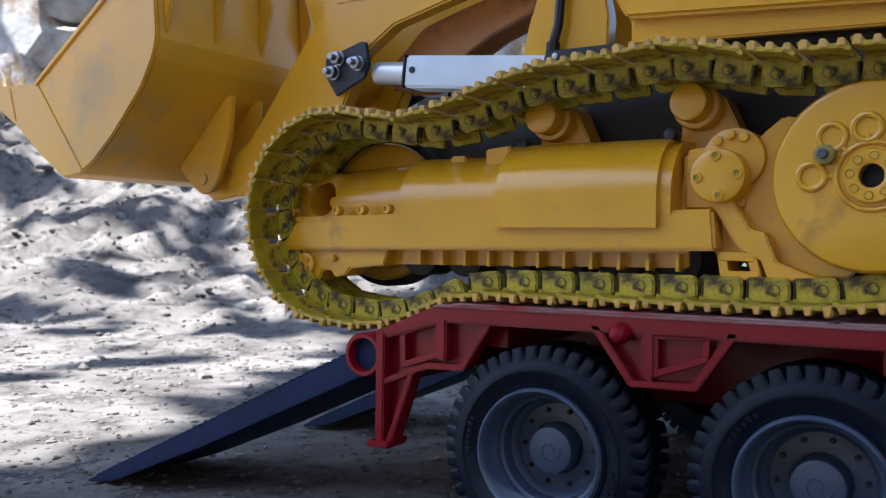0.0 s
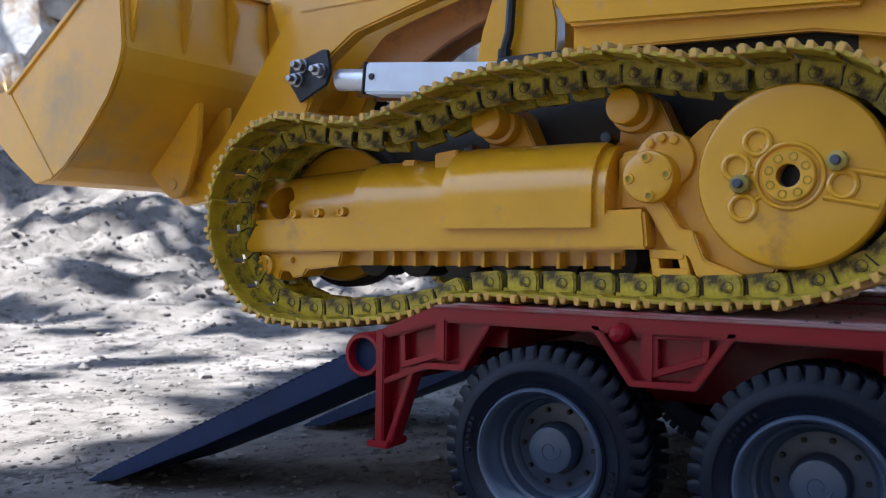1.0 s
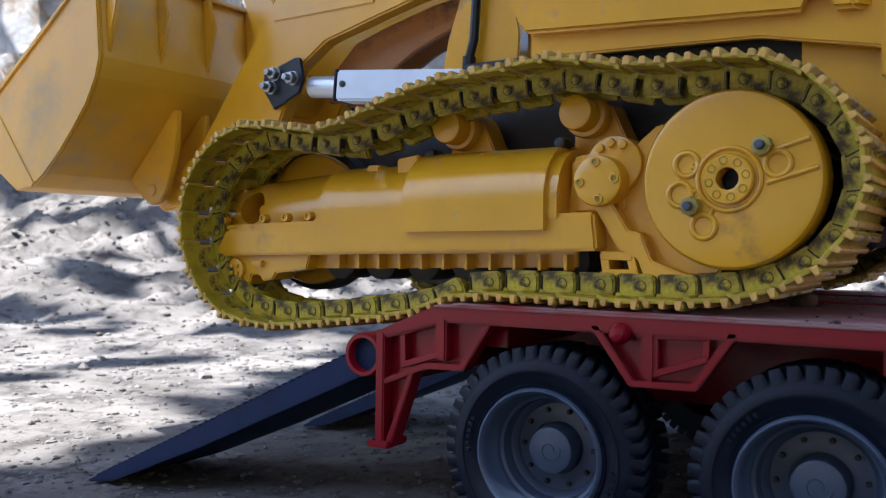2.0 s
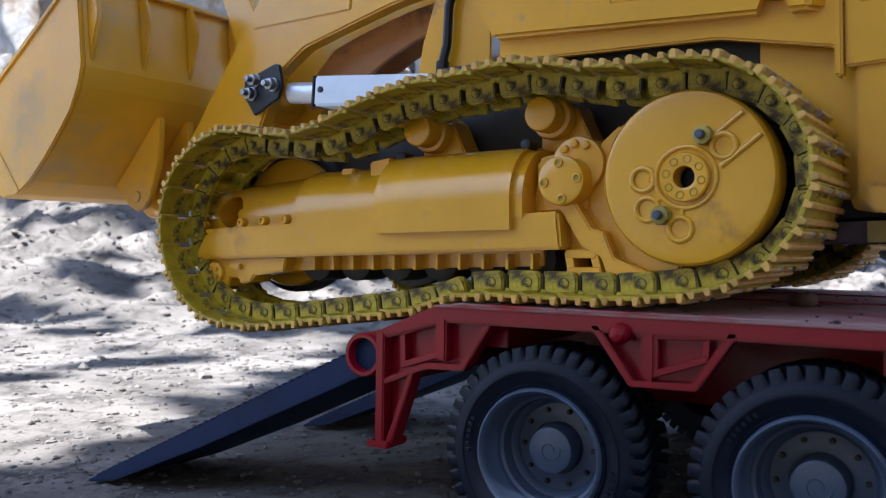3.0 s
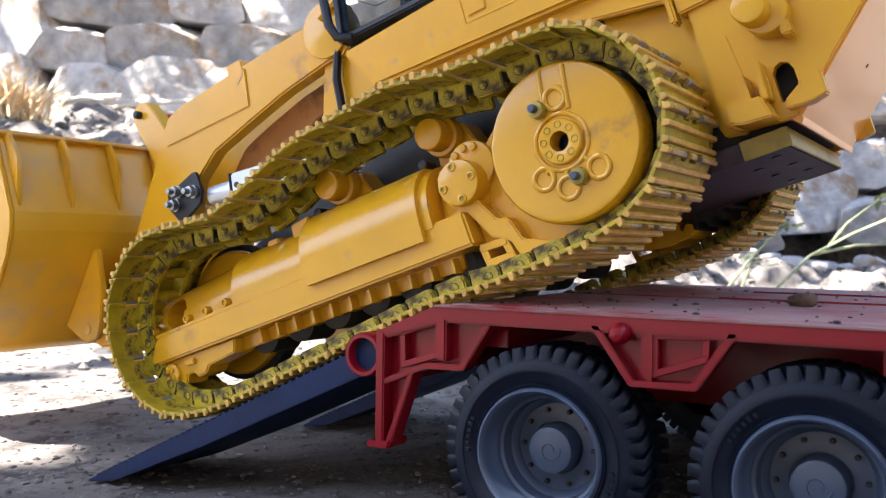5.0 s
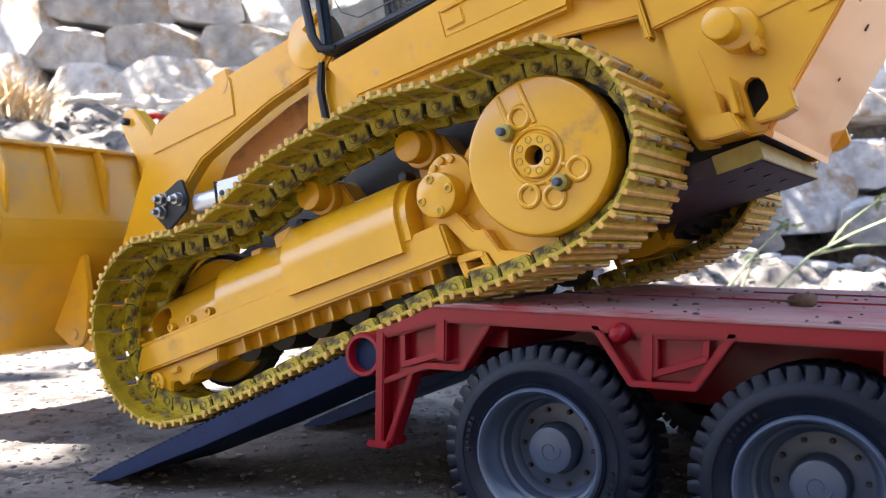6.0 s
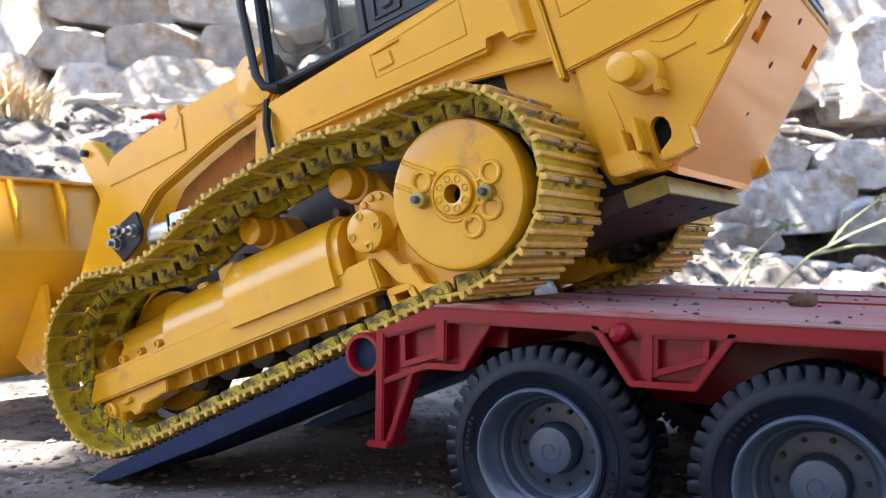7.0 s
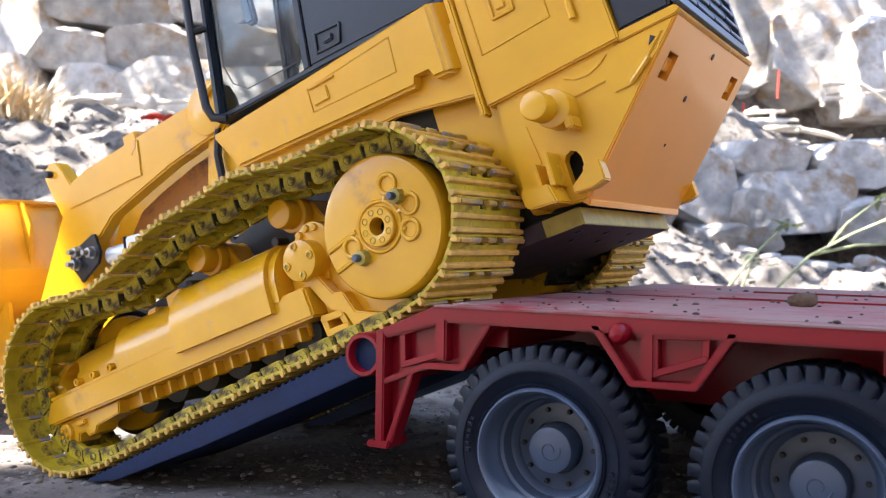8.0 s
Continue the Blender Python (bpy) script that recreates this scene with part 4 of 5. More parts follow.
    both("fender_panel", lambda: frame_bars([(-0.0300, 0.0550), (-0.0300, 0.0640), (0.0078, 0.0660), (0.0070, 0.0535)], 0.0005, 0.0261, 0.0271))
    both("fender_badge", lambda: box(-0.0285, -0.0215, 0.0258, 0.0270, 0.0565, 0.0618, 0.0004))
    both("fender_badge_bar", lambda: box(-0.0290, -0.0175, 0.0255, 0.0268, 0.0630, 0.0638, 0.0002))
    # rear panel, grille, counterweight
    pa, pb = Vector((0.0991, 0.0299)), Vector((0.0552, -0.0112))
    pd = (pb - pa).normalized()
    pn = Vector((-pd.y, pd.x))

    def on_panel(k, off):
        p = pa.lerp(pb, k) + pn * off
        return (p.x, p.y)
    rear = put("rear_panel", slab([on_panel(0, 0), on_panel(1, 0), on_panel(0.97, -0.0030), on_panel(0.06, -0.0030)], 0.0313, far - 0.0313, 0.0006), ORANGE, "glossy orange rear panel", smooth=30)
    for y, k in ((0.0385, 0.17), (far - 0.0475, 0.11)):
        cut(rear, slab([on_panel(k, 0.004), on_panel(k + 0.14, 0.004), on_panel(k + 0.14, -0.008), on_panel(k, -0.008)], y, y + 0.0085, 0))
        put("slot_lug", slab([on_panel(k + 0.03, -0.0012), on_panel(k + 0.10, -0.0012), on_panel(k + 0.10, -0.0050), on_panel(k + 0.03, -0.0050)], y + 0.0035, y + 0.0090, 0.0003), ORANGE)
    # dark dots laid on the panel for the shade inside its holes
    for y, k in ((0.0765, 0.083), (0.0700, 0.348), (0.0725, 0.62)):
        x, z = on_panel(k, 0.0)
        put("panel_hole", moved(disc(0, 0, 0.0011 if k < 0.5 else 0.0006, -0.0003, 0.0004, 0.0001, 12), Matrix.Translation((x, y, z)) @ Matrix.Rotation(math.atan2(-pd.x, -pd.y) - math.pi / 2, 4, "Y") @ Matrix.Rotation(radians(90), 4, "X")), RUST)
    put("panel_lip", slab([on_panel(0.985, 0.0004), on_panel(1.02, 0.0010), on_panel(1.02, -0.0050), on_panel(0.985, -0.0040)], 0.0318, far - 0.0318, 0.0003), ORANGE)
    put("top_rim", slab([(0.0800, 0.0296), (0.0985, 0.0299), (0.1000, 0.0310), (0.0990, 0.0328), (0.0800, 0.0328)], 0.0306, far - 0.0306, 0.0004))
    put("engine_cowl", slab([(0.0812, 0.0330), (0.0975, 0.0330), (0.1000, 0.100), (0.0812, 0.100)], 0.0312, far - 0.0312, 0.0008), BLACK, "black engine cowl")
    gw = far - 0.068
    put("grille_frame", frame_bars([(0.0, 0.0), (gw, 0.0), (gw, 0.050), (0.0, 0.050)], 0.0035, -0.001, 0.001), RIM, "grey radiator grille").matrix_basis = Matrix.Translation((0.0992, 0.0340, 0.0352)) @ pose(0, 0, 0, 0, 0, 90)
    for k in range(4):
        for j in range(9):
            y = 0.0360 + k * (gw - 0.003) / 4
            put("grille_bar", box(0.0992, 0.1006, y, y + gw / 4 - 0.0022, 0.0375 + j * 0.0052, 0.0392 + j * 0.0052, 0.0003, 1), RIM)
    put("counterweight", slab([(-0.010, -0.0112), (0.0500, -0.0114), (0.0500, -0.0168), (-0.010, -0.0166)], 0.0345, far - 0.0345, 0.0003), [RUST], "dark steel counterweight plate")
    put("plate_edge", box(0.0501, 0.0509, 0.0343, far - 0.0343, -0.0169, -0.0113, 0.0002), BRASS, "scraped brassy plate edge")
    both("plate_side", lambda: box(0.0375, 0.0503, 0.0337, 0.0344, -0.0169, -0.0113, 0.0002), BRASS)
    # black dots under the plate stand for shaded holes; none are drilled
    for k in range(6):
        put("plate_hole", turned([(0.0001, -0.0171), (0.0014, -0.0171), (0.0014, -0.0166)], "z", 12, (0.044 - 0.008 * (k % 2), 0.045 + 0.012 * k, 0), False), BLACK)
    # ---- cab
    both("cab_sill", lambda: slab([(-0.0955, 0.0822), (-0.0955, 0.0847), (0.0230, 0.0810), (0.0230, 0.0785)], 0.0495, 0.056, 0.0006), BLACK)
    both("cab_panel", lambda: slab([(-0.0425, 0.0835), (-0.0300, 0.180), (0.0300, 0.180), (0.0230, 0.0808)], 0.0505, 0.056, 0.0006), BLACK, "black cab side panel")
    both("panel_latch", lambda: frame_bars([(-0.0375, 0.0868), (-0.0364, 0.0943), (-0.0242, 0.0932), (-0.0262, 0.0862)], 0.0012, 0.0496, 0.0510), BLACK)
    both("latch_lever", lambda: box(-0.0335, -0.0285, 0.0494, 0.0510, 0.0885, 0.0915, 0.0006), BLACK)
    both("door_frame", lambda: join(slab([(-0.0955, 0.0840), (-0.0922, 0.0840), (-0.0780, 0.180), (-0.0812, 0.180)], 0.0495, 0.055, 0.0006), slab([(-0.0458, 0.083), (-0.0425, 0.083), (-0.0300, 0.18), (-0.0333, 0.18)], 0.0497, 0.055, 0.0004)), BLACK)
    both("window_pane", lambda: slab([(-0.0925, 0.0845), (-0.0785, 0.180), (-0.0325, 0.180), (-0.0450, 0.0840)], 0.0520, 0.0530, 0.0), glass, "dusty clear cab window")
    both("window_groove", lambda: tube([(-0.0745, 0.0515, 0.180), (-0.0855, 0.0515, 0.104), (-0.0830, 0.0515, 0.0950), (-0.0760, 0.0515, 0.0895), (-0.0490, 0.0515, 0.0885)], 0.0003, 6), CAB_GREY)
    both("grab_rail", lambda: join(tube([(-0.0830, 0.044, 0.180), (-0.0905, 0.044, 0.130), (-0.0925, 0.044, 0.115), (-0.0938, 0.044, 0.0880), (-0.0920, 0.0445, 0.0825), (-0.0870, 0.047, 0.0805)], 0.0018, 10), tube([(-0.0915, 0.044, 0.121), (-0.0880, 0.049, 0.122)], 0.0014, 8)), BLACK, "black grab rail")
    put("cab_floor", box(-0.095, 0.02, 0.056, far - 0.056, 0.080, 0.084, 0.0004), BLACK)
    put("cab_rear_wall", box(0.012, 0.018, 0.056, far - 0.056, 0.084, 0.180, 0.0004), CAB_GREY)
    put("cab_roof", box(-0.088, 0.032, 0.048, far - 0.048, 0.180, 0.187, 0.002), BLACK)
    seat = join(box(-0.045, -0.010, YC - 0.017, YC + 0.017, 0.096, 0.106, 0.004, 3), box(-0.012, 0.000, YC - 0.017, YC + 0.017, 0.100, 0.150, 0.004, 3), box(-0.040, -0.012, YC - 0.012, YC + 0.012, 0.084, 0.096, 0.002))
    put("seat", seat, CAB_GREY, "grey operator seat")
    put("mirror", box(-0.072, -0.067, 0.056, 0.060, 0.117, 0.145, 0.001), ALU)
    both("tower", lambda: slab([(-0.128, 0.010), (-0.118, 0.060), (-0.108, 0.088), (-0.094, 0.090), (-0.088, 0.060), (-0.090, 0.010)], 0.058, 0.065, 0.0006), smooth=30)
    both("hydraulic_hose", lambda: tube([(-0.100, 0.0555, 0.084), (-0.104, 0.0550, 0.072), (-0.105, 0.0550, 0.058), (-0.109, 0.0550, 0.045), (-0.107, 0.056, 0.032)], 0.0017, 8), BLACK, "black hose")
    both("hose_clip", lambda: tube([(-0.1065, 0.0545, 0.052), (-0.1068, 0.0545, 0.049)], 0.0024, 8), BLACK)
    both("servo_box", lambda: box(-0.108, -0.082, 0.052, 0.066, 0.0440, 0.0490, 0.0005), BLACK)
    both("servo_screw", lambda: disc(-0.1045, 0.0468, 0.0011, 0.0512, 0.053, 0.0002, 10), STEEL)

    # ---- lift arms and bucket, tilting together on the hull
    arm_plan = [(-0.2790, 0.0100), (-0.2740, 0.0160), (-0.2510, 0.0285), (-0.2381, 0.0438), (-0.2075, 0.0817), (-0.1990, 0.0928), (-0.1877, 0.0950), (-0.1487, 0.0974), (-0.1108, 0.0989), (-0.1000, 0.1062), (-0.0930, 0.1000),
                (-0.0925, 0.0840), (-0.0985, 0.0795), (-0.1057, 0.0807), (-0.1314, 0.0775), (-0.1535, 0.0728), (-0.1750, 0.0680), (-0.1895, 0.0590), (-0.1960, 0.0460), (-0.2050, 0.0300), (-0.2400, 0.0080), (-0.2720, 0.0045)]
    arm = put("lift_arm", slab(arm_plan, 0.0555, 0.0630, 0.0008), YELLOW, "worn yellow lift arm carrying the bucket", smooth=30)
    out["arm"] = arm
    put = lambda name, bm, material=YELLOW, label="", smooth=40: plain_put(name, bm, material, label, arm, smooth)

    def both(name, fn, material=YELLOW, label="", smooth=40):
        put(name, fn(), material, label, smooth)
        put(name, mirrored(fn(), YC), material, label, smooth)
    put("lift_arm", mirrored(slab(arm_plan, 0.0555, 0.0630, 0.0008), YC), smooth=30)
    # inner faces, coloured darker for the shade under the arms
    both("arm_inner", lambda: slab([(-0.1700, 0.0690), (-0.1535, 0.0735), (-0.1314, 0.0782), (-0.1057, 0.0812), (-0.106, 0.074), (-0.140, 0.062), (-0.172, 0.045), (-0.185, 0.046), (-0.185, 0.056)], 0.0690, 0.0720, 0.0005), ARM_SHADE)
    both("arm_plate", lambda: slab([(-0.2020, 0.0800), (-0.1500, 0.0790), (-0.1480, 0.0955), (-0.1880, 0.0935), (-0.1980, 0.0905)], 0.0548, 0.057, 0.0004))
    both("arm_scratch", lambda: slab([(-0.1535, 0.0900), (-0.1500, 0.0925), (-0.1490, 0.0960), (-0.1515, 0.0935)], 0.05465, 0.0552, 0), BUCKET)
    both("arm_knuckle", lambda: disc(-0.1030, 0.0925, 0.0112, 0.0538, 0.063, 0.0005, 40))
    both("knuckle_key", lambda: moved(tube([(-0.005, 0.0530, 0), (0.005, 0.0530, 0)], 0.0018, 8), Matrix.Translation((-0.0985, 0, 0.0990)) @ Matrix.Rotation(radians(-22), 4, "Y")))
    both("arm_stop", lambda: box(-0.1600, -0.1510, 0.0570, 0.0630, 0.0955, 0.1015, 0.0006))
    put("arm_cross_tube", turned([(0.010, 0.062), (0.010, far - 0.062)], "y", 20, (-0.215, 0, 0.055)))
    lever = slab([(-0.2395, 0.1090), (-0.2378, 0.1140), (-0.2335, 0.1162), (-0.2285, 0.1148), (-0.2235, 0.1070), (-0.2170, 0.0930), (-0.2150, 0.0700), (-0.2270, 0.0720), (-0.2330, 0.0900), (-0.2375, 0.1020)], YC - 0.004, YC + 0.004, 0.0006)
    put("tilt_lever", lever, smooth=30)
    put("lever_pin", disc(-0.2338, 0.1100, 0.0019, YC - 0.0072, YC, 0.0006, 14), BLACK, "black lever pin")
    # lift cylinder
    both("cylinder_plate", lambda: slab([(-0.2070, 0.0520), (-0.2062, 0.0585), (-0.1885, 0.0632), (-0.1862, 0.0625), (-0.1846, 0.0535), (-0.1872, 0.0488), (-0.2010, 0.0430), (-0.2035, 0.0470)], 0.0530, 0.0545, 0.0004), BLACK, "black steel cylinder bracket", 30)
    for x, z in ((-0.1990, 0.0575), (-0.2015, 0.0522), (-0.1895, 0.0545)):
        both("bracket_bolt", lambda: join(turned([(0.0001, 0.0465), (0.0012, 0.0466), (0.0013, 0.0475), (0.0013, 0.053)], "y", 12, (x, 0, z), False), turned([(0.0012, 0.0492), (0.0025, 0.0494), (0.0026, 0.0515), (0.0021, 0.0520)], "y", 6, (x, 0, z), False), turned([(0.001, 0.0518), (0.0029, 0.0520), (0.0029, 0.0531)], "y", 18, (x, 0, z), False)), STEEL, "zinc bolt and nut")
    cyl = pose(-0.1690, 0.0600, 0.0495, 0, 7.0, 0)
    both("cylinder_rod", lambda: moved(turned([(0.0044, -0.0165), (0.0044, 0.002)], "x", 24), cyl), ALU, "silver cylinder rod")
    both("cylinder_body", lambda: moved(box(0.0, 0.070, -0.006, 0.006, -0.0060, 0.0060, 0.0008), cyl), ALU, "square aluminium cylinder body")
    both("cylinder_gasket", lambda: moved(box(-0.0010, 0.0, -0.0062, 0.0062, -0.0062, 0.0062, 0.0002), cyl), BLACK)
    both("cylinder_screw", lambda: moved(disc(0.0035, 0.0005, 0.0013, -0.0066, -0.005, 0.0002, 12), cyl), BLACK)
    # ---- bucket
    prof = [(-0.2518, 0.1001), (-0.2500, 0.0640), (-0.2525, 0.0560), (-0.2590, 0.0455), (-0.2679, 0.0362), (-0.2759, 0.0284), (-0.2870, 0.0195), (-0.2960, 0.0145), (-0.3068, 0.0134), (-0.3235, 0.0248), (-0.3400, 0.0380)]
    inner = [(x - 0.0022, z + 0.0012) for x, z in prof]
    B0, B1 = 0.006, far - 0.006
    put("bucket_shell", slab(prof + inner[::-1], B0 + 0.002, B1 - 0.002, 0.0003, 1), BUCKET, "worn yellow bucket shell", smooth=50)
    side = prof[:10] + [(-0.3374, 0.0364), (-0.3540, 0.0470), (-0.3525, 0.0556), (-0.3260, 0.0544), (-0.2824, 0.0830), (-0.2560, 0.1005)]
    for y in (B0, B1 - 0.0022):
        put("bucket_side", slab(side, y, y + 0.0022, 0.0005), BUCKET, smooth=50)
    for y in (B0 - 0.0010, B1 - 0.001):
        put("side_stiffener", slab([(-0.3240, 0.0528), (-0.2815, 0.0805), (-0.2570, 0.0970), (-0.2560, 0.1000), (-0.2824, 0.0826), (-0.3255, 0.0542)], y, y + 0.002, 0.0003), BUCKET)
    put("side_seam", tube([(-0.3230, B0 - 0.0001, 0.0530), (-0.2945, B0 - 0.0001, 0.0160)], 0.0004, 6), BUCKET)
    put("tip_seam", tube([(-0.3430, B0 - 0.0001, 0.0535), (-0.3390, B0 - 0.0001, 0.0395)], 0.0003, 6), BUCKET)
    put("top_rail", box(-0.2540, -0.2490, B0, B1, 0.0990, 0.1010, 0.0004), BUCKET)
    put("cutting_edge", slab([(-0.3390, 0.0378), (-0.3375, 0.0366), (-0.3590, 0.0500), (-0.3600, 0.0510)], B0 + 0.001, B1 - 0.001, 0.0002), BUCKET)
    for k in range(6):
        y = B0 + 0.004 + k * 0.0262
        put("bucket_rib", slab([(-0.2514, 0.0992), (-0.2480, 0.0992), (-0.2440, 0.0860), (-0.2502, 0.0660)], y, y + 0.0022, 0.0004), BUCKET)
    for y in (0.0480, 0.0645, far - 0.0675, far - 0.0510):
        put("bucket_ear", slab([(-0.2560, 0.0480), (-0.2530, 0.0480), (-0.2545, 0.0300), (-0.2610, 0.0130), (-0.2650, 0.0085), (-0.2710, 0.0072), (-0.2765, 0.0105), (-0.2850, 0.0195), (-0.2740, 0.0300)], y, y + 0.003, 0.0005), BUCKET)
        put("ear_bolt", disc(-0.2700, 0.0138, 0.0026, y - 0.0008, y + 0.004, 0.0003, 16), BUCKET)
    return root, out


machine, moving = loader()


# ---------------------------------------------------------------- small things
def clod():
    bm = rock(random.Random(11), 0.0042, 0.0030, 0.0024, cuts=4, sub=3, rough=0.25)
    ob = finish("soil_clod", bm, mat("brown_clod", (0.11, 0.07, 0.045), 0.95, vary=0.4, scale=300, bump=0.8, fine=900), smooth=50)
    ob.location = (-0.0461, 0.2771, -0.0170 + Z0 + 0.0020)
    tagged(ob, "brown clod of soil lying on the red deck", "clod")


clod()


def on_ground(u, d):
    p = AWAY * d + RIGHT * u
    return Vector((p.x, p.y, ground_z(p.x, p.y)))


def pebbles():
    """Grit and clods strewn over the soil."""
    rng = random.Random(31)
    base = bmesh.new()
    bmesh.ops.create_icosphere(base, subdivisions=1, radius=1)
    bv = [v.co.copy() for v in base.verts]
    bf = [[v.index for v in f.verts] for f in base.faces]
    base.free()
    verts, faces = [], []
    for i in range(18000):
        d = 0.2 + 2.9 * rng.random() ** 2.0
        u = rng.uniform(-0.62, 0.62) * d
        r = rng.choice((0.0003, 0.0004, 0.0005, 0.0007, 0.0011)) * (0.5 + 2.6 * d) * (2.4 if rng.random() < 0.04 and d > 0.6 else 1)
        c = on_ground(u, d)
        sq = (rng.uniform(0.7, 1.4), rng.uniform(0.7, 1.4), rng.uniform(0.45, 0.9))
        rot = Matrix.Rotation(rng.uniform(0, 6.28), 3, "Z")
        k = len(verts)
        for v in bv:
            j = 1 + rng.uniform(-0.25, 0.25)
            verts.append(tuple(c + rot @ Vector((v.x * r * sq[0] * j, v.y * r * sq[1] * j, v.z * r * sq[2] * j))))
        faces += [[k + a for a in f] for f in bf]
    me = bpy.data.meshes.new("pebbles")
    me.from_pydata(verts, [], faces)
    me.materials.append(PEBBLE)
    tagged(new("pebbles", me), "grey grit and small clods strewn over soil", "gravel", kind="stuff")


pebbles()


def deck_crumbs():
    rng = random.Random(77)
    bms = []
    for i in range(110):
        x, y = rng.uniform(-0.12, 0.05), TY + 0.004 + 0.15 * rng.random() ** 1.5
        r = rng.choice((0.0003, 0.0004, 0.0005, 0.0008))
        b = bmesh.new()
        bmesh.ops.create_icosphere(b, subdivisions=1, radius=r)
        for v in b.verts:
            v.co = Vector((v.co.x * rng.uniform(0.8, 1.8), v.co.y, v.co.z * 0.6)) + Vector((x, y, -0.0164 + Z0))
        bms.append(b)
    tagged(finish("soil_crumbs", join(*bms), mat("dark_crumb", (0.07, 0.05, 0.04), 0.95), smooth=60), "dark soil crumbs scattered on the red deck", "soil", kind="stuff")


deck_crumbs()


def litter():
    rng = random.Random(41)
    # fallen stones along the foot of the wall
    for i in range(46):
        if i < 26:
            u, d = rng.uniform(-0.52, -0.10), rng.uniform(2.2, 3.0)
        else:
            u, d = rng.uniform(0.22, 0.52), rng.uniform(2.3, 2.95)
        r = rng.uniform(0.02, 0.055)
        ob = finish("stone", rock(rng, r * rng.uniform(0.9, 1.5), r, r * rng.uniform(0.5, 0.9), cuts=8, sub=3, rough=0.08, square=0.6), STONE, smooth=28)
        ob.matrix_world = Matrix.Translation(on_ground(u * d, d) + Vector((0, 0, r * 0.25))) @ pose(0, 0, 0, rng.uniform(-15, 15), rng.uniform(-15, 15), rng.uniform(0, 360))
        tagged(ob, "small pale grey broken stone on soil", "stone", group="loose stones")
    # bleached sticks and laths
    for i in range(34):
        if i < 14:
            u, d = rng.uniform(-0.50, -0.24), rng.uniform(2.5, 2.95)
        else:
            u, d = rng.uniform(0.26, 0.52), rng.uniform(3.5, 3.75)
        p = on_ground(u * d, d) + Vector((0, 0, 0.02))
        ln = rng.uniform(0.10, 0.30)
        a = rng.uniform(-0.5, 0.5)
        up = rng.choice((0.05, 0.1, 0.9)) if i >= 14 else 0.08
        way = (RIGHT * math.cos(a) + AWAY * math.sin(a) + Vector((0, 0, up))).normalized()
        w = rng.uniform(0.006, 0.012)
        ob = finish("stick", tube([p - way * ln * 0.5, p + Vector((0, 0, 0.006)), p + way * ln * 0.5], [w, w * 1.1, w * 0.7], 7), WOOD)
        tagged(ob, "bleached pale wooden stick lying on the bank", "stick", group="sticks on the bank")
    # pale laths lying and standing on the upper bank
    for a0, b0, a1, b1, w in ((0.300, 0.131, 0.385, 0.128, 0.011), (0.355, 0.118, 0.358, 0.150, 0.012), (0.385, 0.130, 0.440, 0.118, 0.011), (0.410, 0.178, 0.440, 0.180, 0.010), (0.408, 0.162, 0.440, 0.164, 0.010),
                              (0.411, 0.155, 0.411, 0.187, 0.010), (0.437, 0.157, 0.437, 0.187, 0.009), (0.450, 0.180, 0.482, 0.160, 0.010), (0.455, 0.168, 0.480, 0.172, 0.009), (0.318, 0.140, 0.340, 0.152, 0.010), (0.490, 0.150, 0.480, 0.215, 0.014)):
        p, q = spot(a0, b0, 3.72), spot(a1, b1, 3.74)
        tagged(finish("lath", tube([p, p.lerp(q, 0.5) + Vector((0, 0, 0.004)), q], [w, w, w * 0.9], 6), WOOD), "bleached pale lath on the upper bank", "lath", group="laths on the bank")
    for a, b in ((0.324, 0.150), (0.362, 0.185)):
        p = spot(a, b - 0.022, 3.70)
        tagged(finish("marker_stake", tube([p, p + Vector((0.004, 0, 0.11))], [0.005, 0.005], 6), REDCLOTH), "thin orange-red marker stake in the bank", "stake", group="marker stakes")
    # red cloth scrap
    c = on_ground(-0.30 * 1.93, 1.93)
    bm = bmesh.new()
    rows = [[bm.verts.new(c + RIGHT * (0.11 * (i / 12 - 0.5)) + AWAY * (0.05 * (j / 5 - 0.5)) + Vector((0, 0, 0.024 + 0.018 * noise.noise(Vector((i * 0.5, j * 0.6, 2)))))) for i in range(13)] for j in range(6)]
    for r0, r1 in zip(rows, rows[1:]):
        for i in range(12):
            bm.faces.new((r0[i], r0[i + 1], r1[i + 1], r1[i]))
    r = bmesh.ops.solidify(bm, geom=list(bm.faces), thickness=0.004)
    tagged(finish("cloth_scrap", bm, REDCLOTH, smooth=80), "crumpled red cloth scrap lying on the rubble", "cloth")


litter()


def straw_tuft():
    rng = random.Random(51)
    root = new("straw_tuft")
    base = on_ground(-0.475 * 2.3, 2.3)
    root.location = base
    bms = []
    for i in range(150):
        a, ln = rng.uniform(0, 6.28), rng.uniform(0.04, 0.13)
        lean = rng.uniform(0.2, 1.2)
        o = Vector((rng.gauss(0, 0.035), rng.gauss(0, 0.035), -0.01))
        q = o + Vector((math.cos(a) * lean * ln, math.sin(a) * lean * ln, ln))
        bms.append(tube([o, o.lerp(q, 0.5) + Vector((0, 0, 0.015)), q], [0.0035, 0.003, 0.001], 4))
    ob = part("straw", join(*bms), STRAW, root)
    tagged(ob, kind="stuff")
    tagged(root, "dry straw-coloured tuft of grass in bright sun", "grass tuft")


straw_tuft()


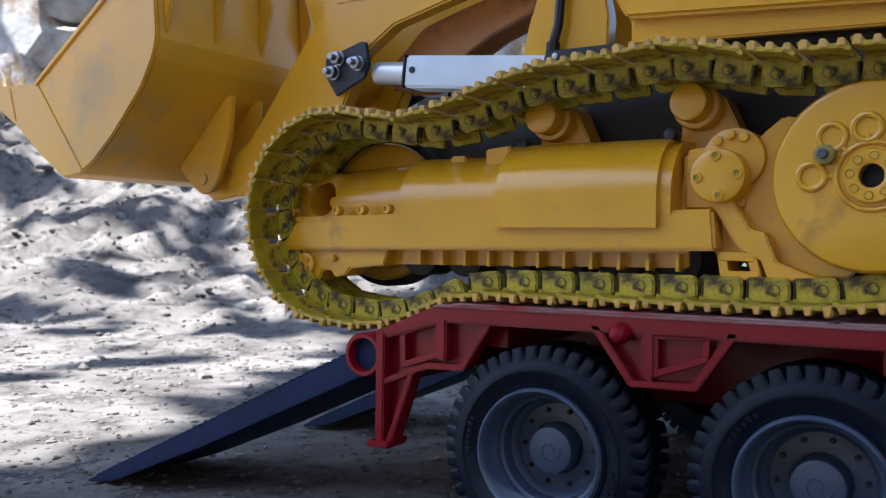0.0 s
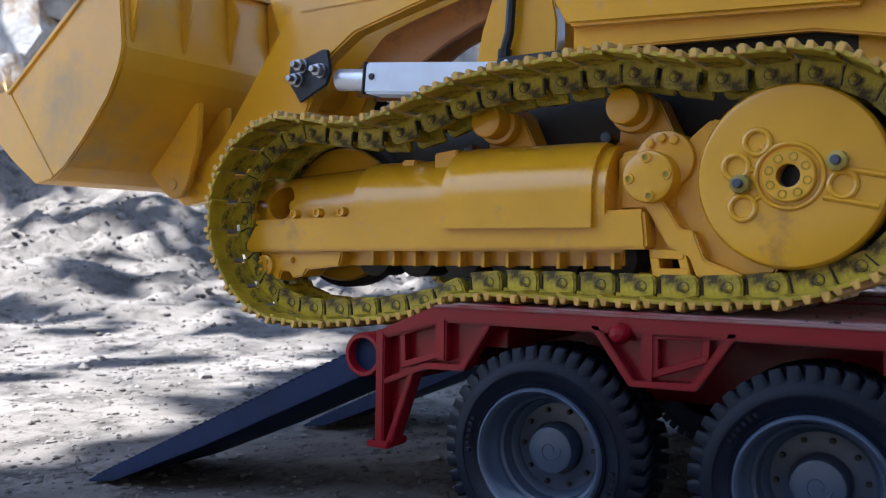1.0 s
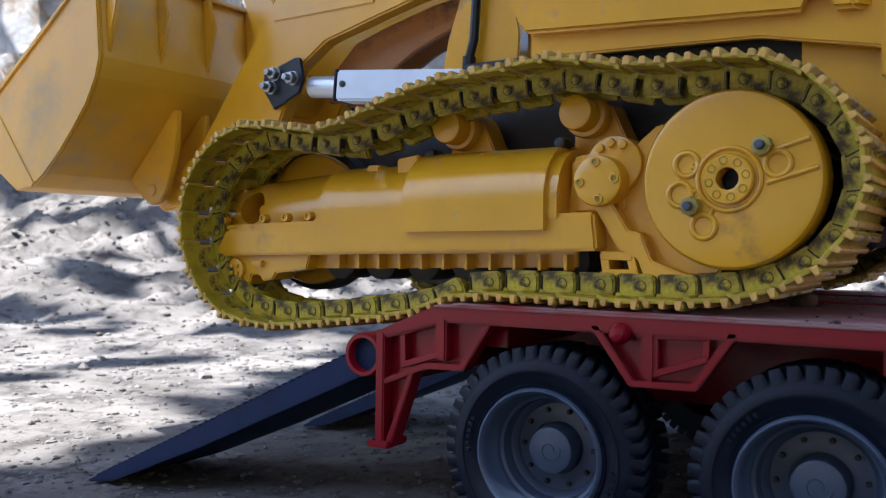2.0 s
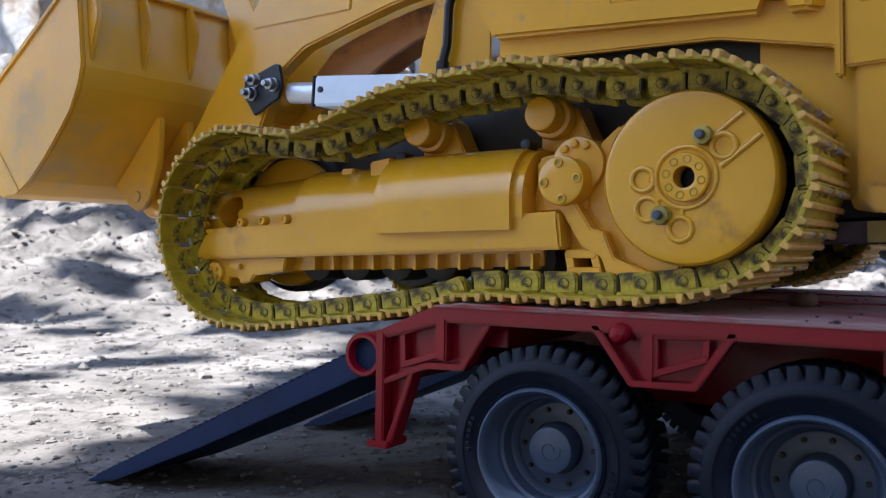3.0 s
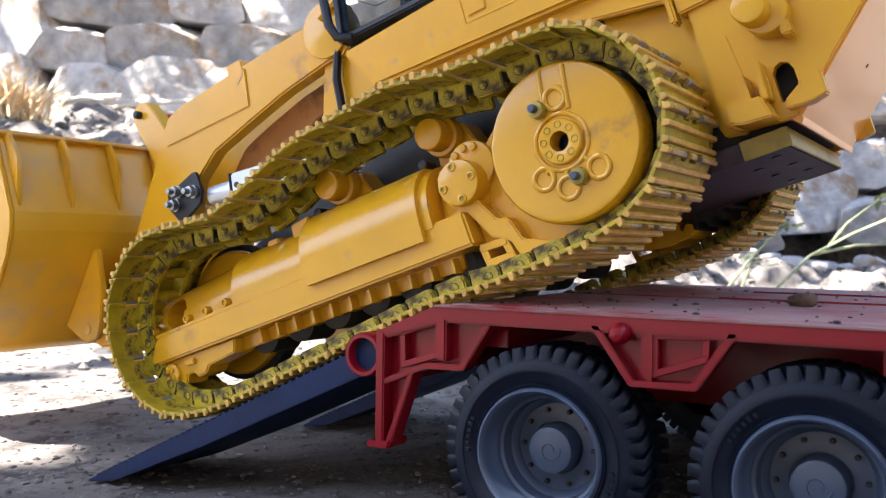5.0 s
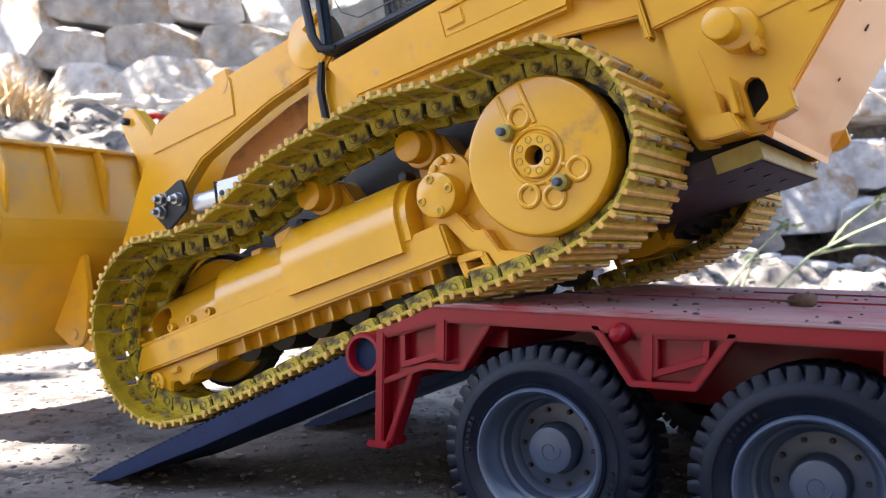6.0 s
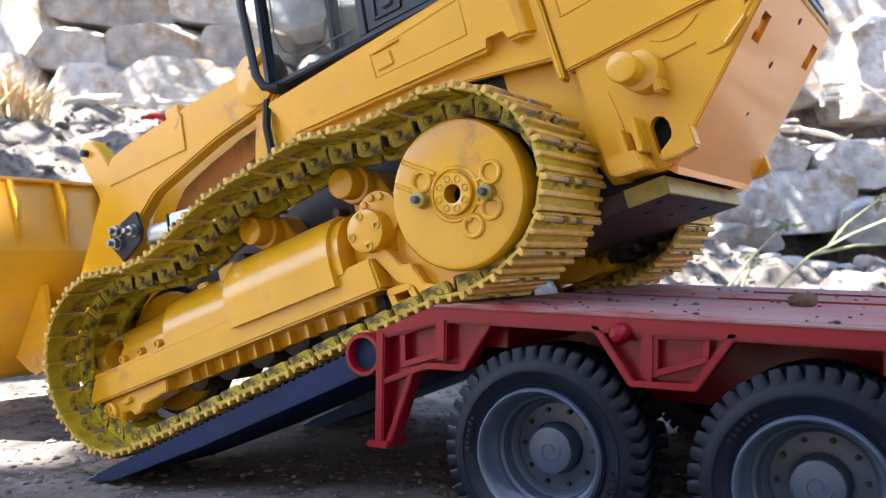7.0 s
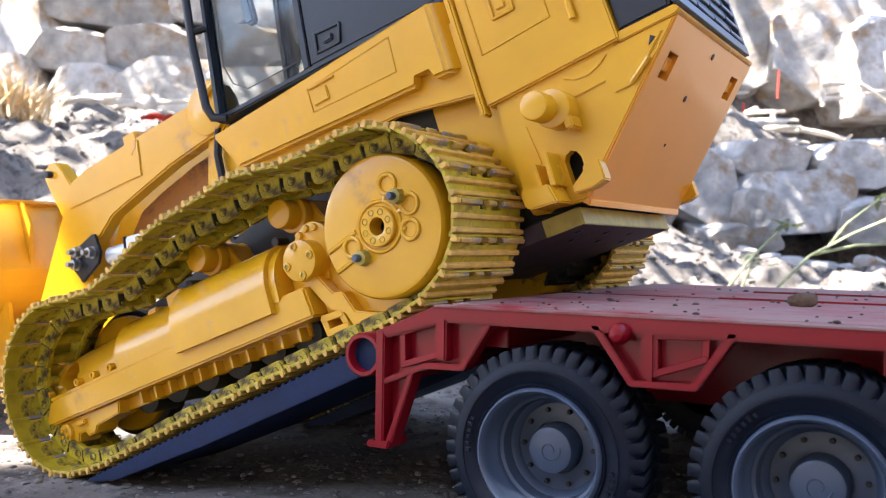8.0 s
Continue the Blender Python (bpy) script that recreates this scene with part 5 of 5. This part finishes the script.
def weed():
    """A thin weed beyond the trailer."""
    rng = random.Random(61)
    root = new("weed")
    root.location = (0, 0, 0)
    tagged(root, "thin green weed with small pale leaves", "weed")
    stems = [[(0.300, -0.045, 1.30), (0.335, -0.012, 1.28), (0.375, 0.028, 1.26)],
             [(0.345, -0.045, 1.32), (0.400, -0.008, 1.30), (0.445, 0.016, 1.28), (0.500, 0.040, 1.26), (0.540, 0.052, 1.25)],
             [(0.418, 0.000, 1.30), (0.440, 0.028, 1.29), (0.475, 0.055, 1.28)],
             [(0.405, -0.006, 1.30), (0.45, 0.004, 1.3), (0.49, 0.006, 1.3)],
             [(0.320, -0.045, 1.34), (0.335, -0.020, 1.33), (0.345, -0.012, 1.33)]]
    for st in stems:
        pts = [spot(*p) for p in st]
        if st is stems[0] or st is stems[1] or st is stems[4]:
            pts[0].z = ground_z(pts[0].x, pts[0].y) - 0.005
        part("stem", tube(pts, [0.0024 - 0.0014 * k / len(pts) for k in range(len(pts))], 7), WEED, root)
        tip = pts[-1]
        for k in range(9 if st is stems[0] else 5):
            c = tip + Vector((rng.gauss(0, 0.010), rng.gauss(0, 0.010), rng.gauss(0, 0.006)))
            a = Vector((rng.gauss(0, 1), rng.gauss(0, 1), rng.gauss(0, 0.4))).normalized()
            b = a.cross(Vector((0, 0, 1))).normalized()
            bm = bmesh.new()
            f = bm.faces.new([bm.verts.new(c + a * u * 0.013 + b * v * 0.010 + Vector((0, 0, -0.004 * u * u))) for u, v in ((-1, 0), (-0.4, 0.4), (0.4, 0.45), (1, 0), (0.4, -0.45), (-0.4, -0.4))])
            bmesh.ops.solidify(bm, geom=[f], thickness=0.0006)
            part("leaf", bm, WEED, root)


weed()


# shade tree outside the view
def shade_tree():
    rng = random.Random(21)
    root = new("shade_tree")
    tagged(root, "leafy tree standing outside the view, shading the toys", "tree")
    base = Vector((-1.75, -0.35, 0))
    top = sun_dir * 2.6
    part("trunk", tube([base, base + Vector((0.02, 0.03, 0.8)), base.lerp(top, 0.5) + Vector((0, 0, 0.6)), top], [0.09, 0.075, 0.05, 0.02], 10), BARK, root)
    sx = sun_dir.cross(Vector((0, 0, 1))).normalized()
    sy = sx.cross(sun_dir).normalized()
    verts, faces = [], []

    def leaf(c, size):
        n = Vector((rng.gauss(0, 1), rng.gauss(0, 1), rng.gauss(0, 1) + 0.8)).normalized()
        a = n.orthogonal().normalized()
        a = Matrix.Rotation(rng.uniform(0, 6.28), 3, n) @ a
        b = n.cross(a)
        k = len(verts)
        for u, v in ((-1, 0), (-0.3, 0.42), (0.45, 0.36), (1, 0), (0.45, -0.36), (-0.3, -0.42)):
            verts.append(tuple(c + a * u * size + b * v * size))
        faces.append(tuple(range(k, k + 6)))
    n = 0
    while n < 6500:
        # dense crown over the toys, with a slanting edge
        u, d = rng.uniform(-0.75, 1.5), rng.uniform(-1.0, 1.15)
        edge = 0.32 + (u + 0.158) * 5.2
        if d > edge + 0.05 * noise.noise(Vector((u * 20, d * 20, 0))):
            continue
        if ((u - 0.35) / 1.05) ** 2 + ((d - 0.12) / 1.0) ** 2 > 1 + 0.35 * noise.noise(Vector((u * 3, d * 3, 5))):
            continue
        n += 1
        leaf(AWAY * d + RIGHT * u + sun_dir * rng.uniform(2.3, 3.0), rng.uniform(0.045, 0.075))
    for _ in range(7500):
        # thin outer twigs that dapple the bank behind
        u, d = rng.uniform(-2.4, 2.6), rng.uniform(0.40, 4.8)
        q = noise.noise(Vector((u * 3.0 + d * 2.0, d * 4.5 - u, 4.0))) + 0.6 * noise.noise(Vector((u * 9, d * 12, 9.0)))
        if d < 0.85 and u < -0.02 and rng.random() < 0.75:
            continue
        if q > (-0.30 if u > 0.3 and 1.2 < d < 3.6 else -0.26 if u < 0.1 and 0.78 < d < 2.2 else -0.10):
            leaf(AWAY * d + RIGHT * u + Vector((0, 0, 0.2)) + sun_dir * rng.uniform(2.4, 3.0), rng.uniform(0.04, 0.08))
    for u0, u1, d0, d1, z0, z1, count in ((0.75, 2.1, 1.9, 3.2, 0.0, 0.30, 1500), (-2.0, -1.35, 3.0, 3.4, 0.45, 1.05, 170), (-1.3, -0.5, 3.0, 3.4, 0.50, 1.0, 90)):
        # loose unseen leaf clumps, added to shade the wall stones
        for _ in range(count):
            leaf(AWAY * rng.uniform(d0, d1) + RIGHT * rng.uniform(u0, u1) + Vector((0, 0, rng.uniform(z0, z1))) + sun_dir * rng.uniform(2.4, 3.0), rng.uniform(0.045, 0.08))
    me = bpy.data.meshes.new("crown")
    me.from_pydata(verts, [], faces)
    me.materials.append(LEAF)
    ob = new("crown", me)
    ob.parent = root
    tagged(ob, kind="stuff")


shade_tree()


def motions():
    walk(machine, [(t, drive_pose(t)) for t in TIMES])
    for side, d in enumerate(moving["discs"]):
        y = 0 if not side else 2 * YC
        walk(d, [(t, Matrix.Translation((0, y, 0)) @ pose(0, 0, 0, 0, -turn(t), 0)) for t in TIMES])
    walk(moving["arm"], [(t, arm_pose(t)) for t in TIMES])
    steps = [(t, chain_poses(t, N_LINKS)) for t in TIMES]
    for side, chain in enumerate(moving["links"]):
        y = -0.007 if not side else 2 * YC - 0.0315
        for k, l in enumerate(chain):
            walk(l, [(t, pose(p[k][0], y, p[k][1], 0, -p[k][2], 0)) for t, p in steps])


motions()
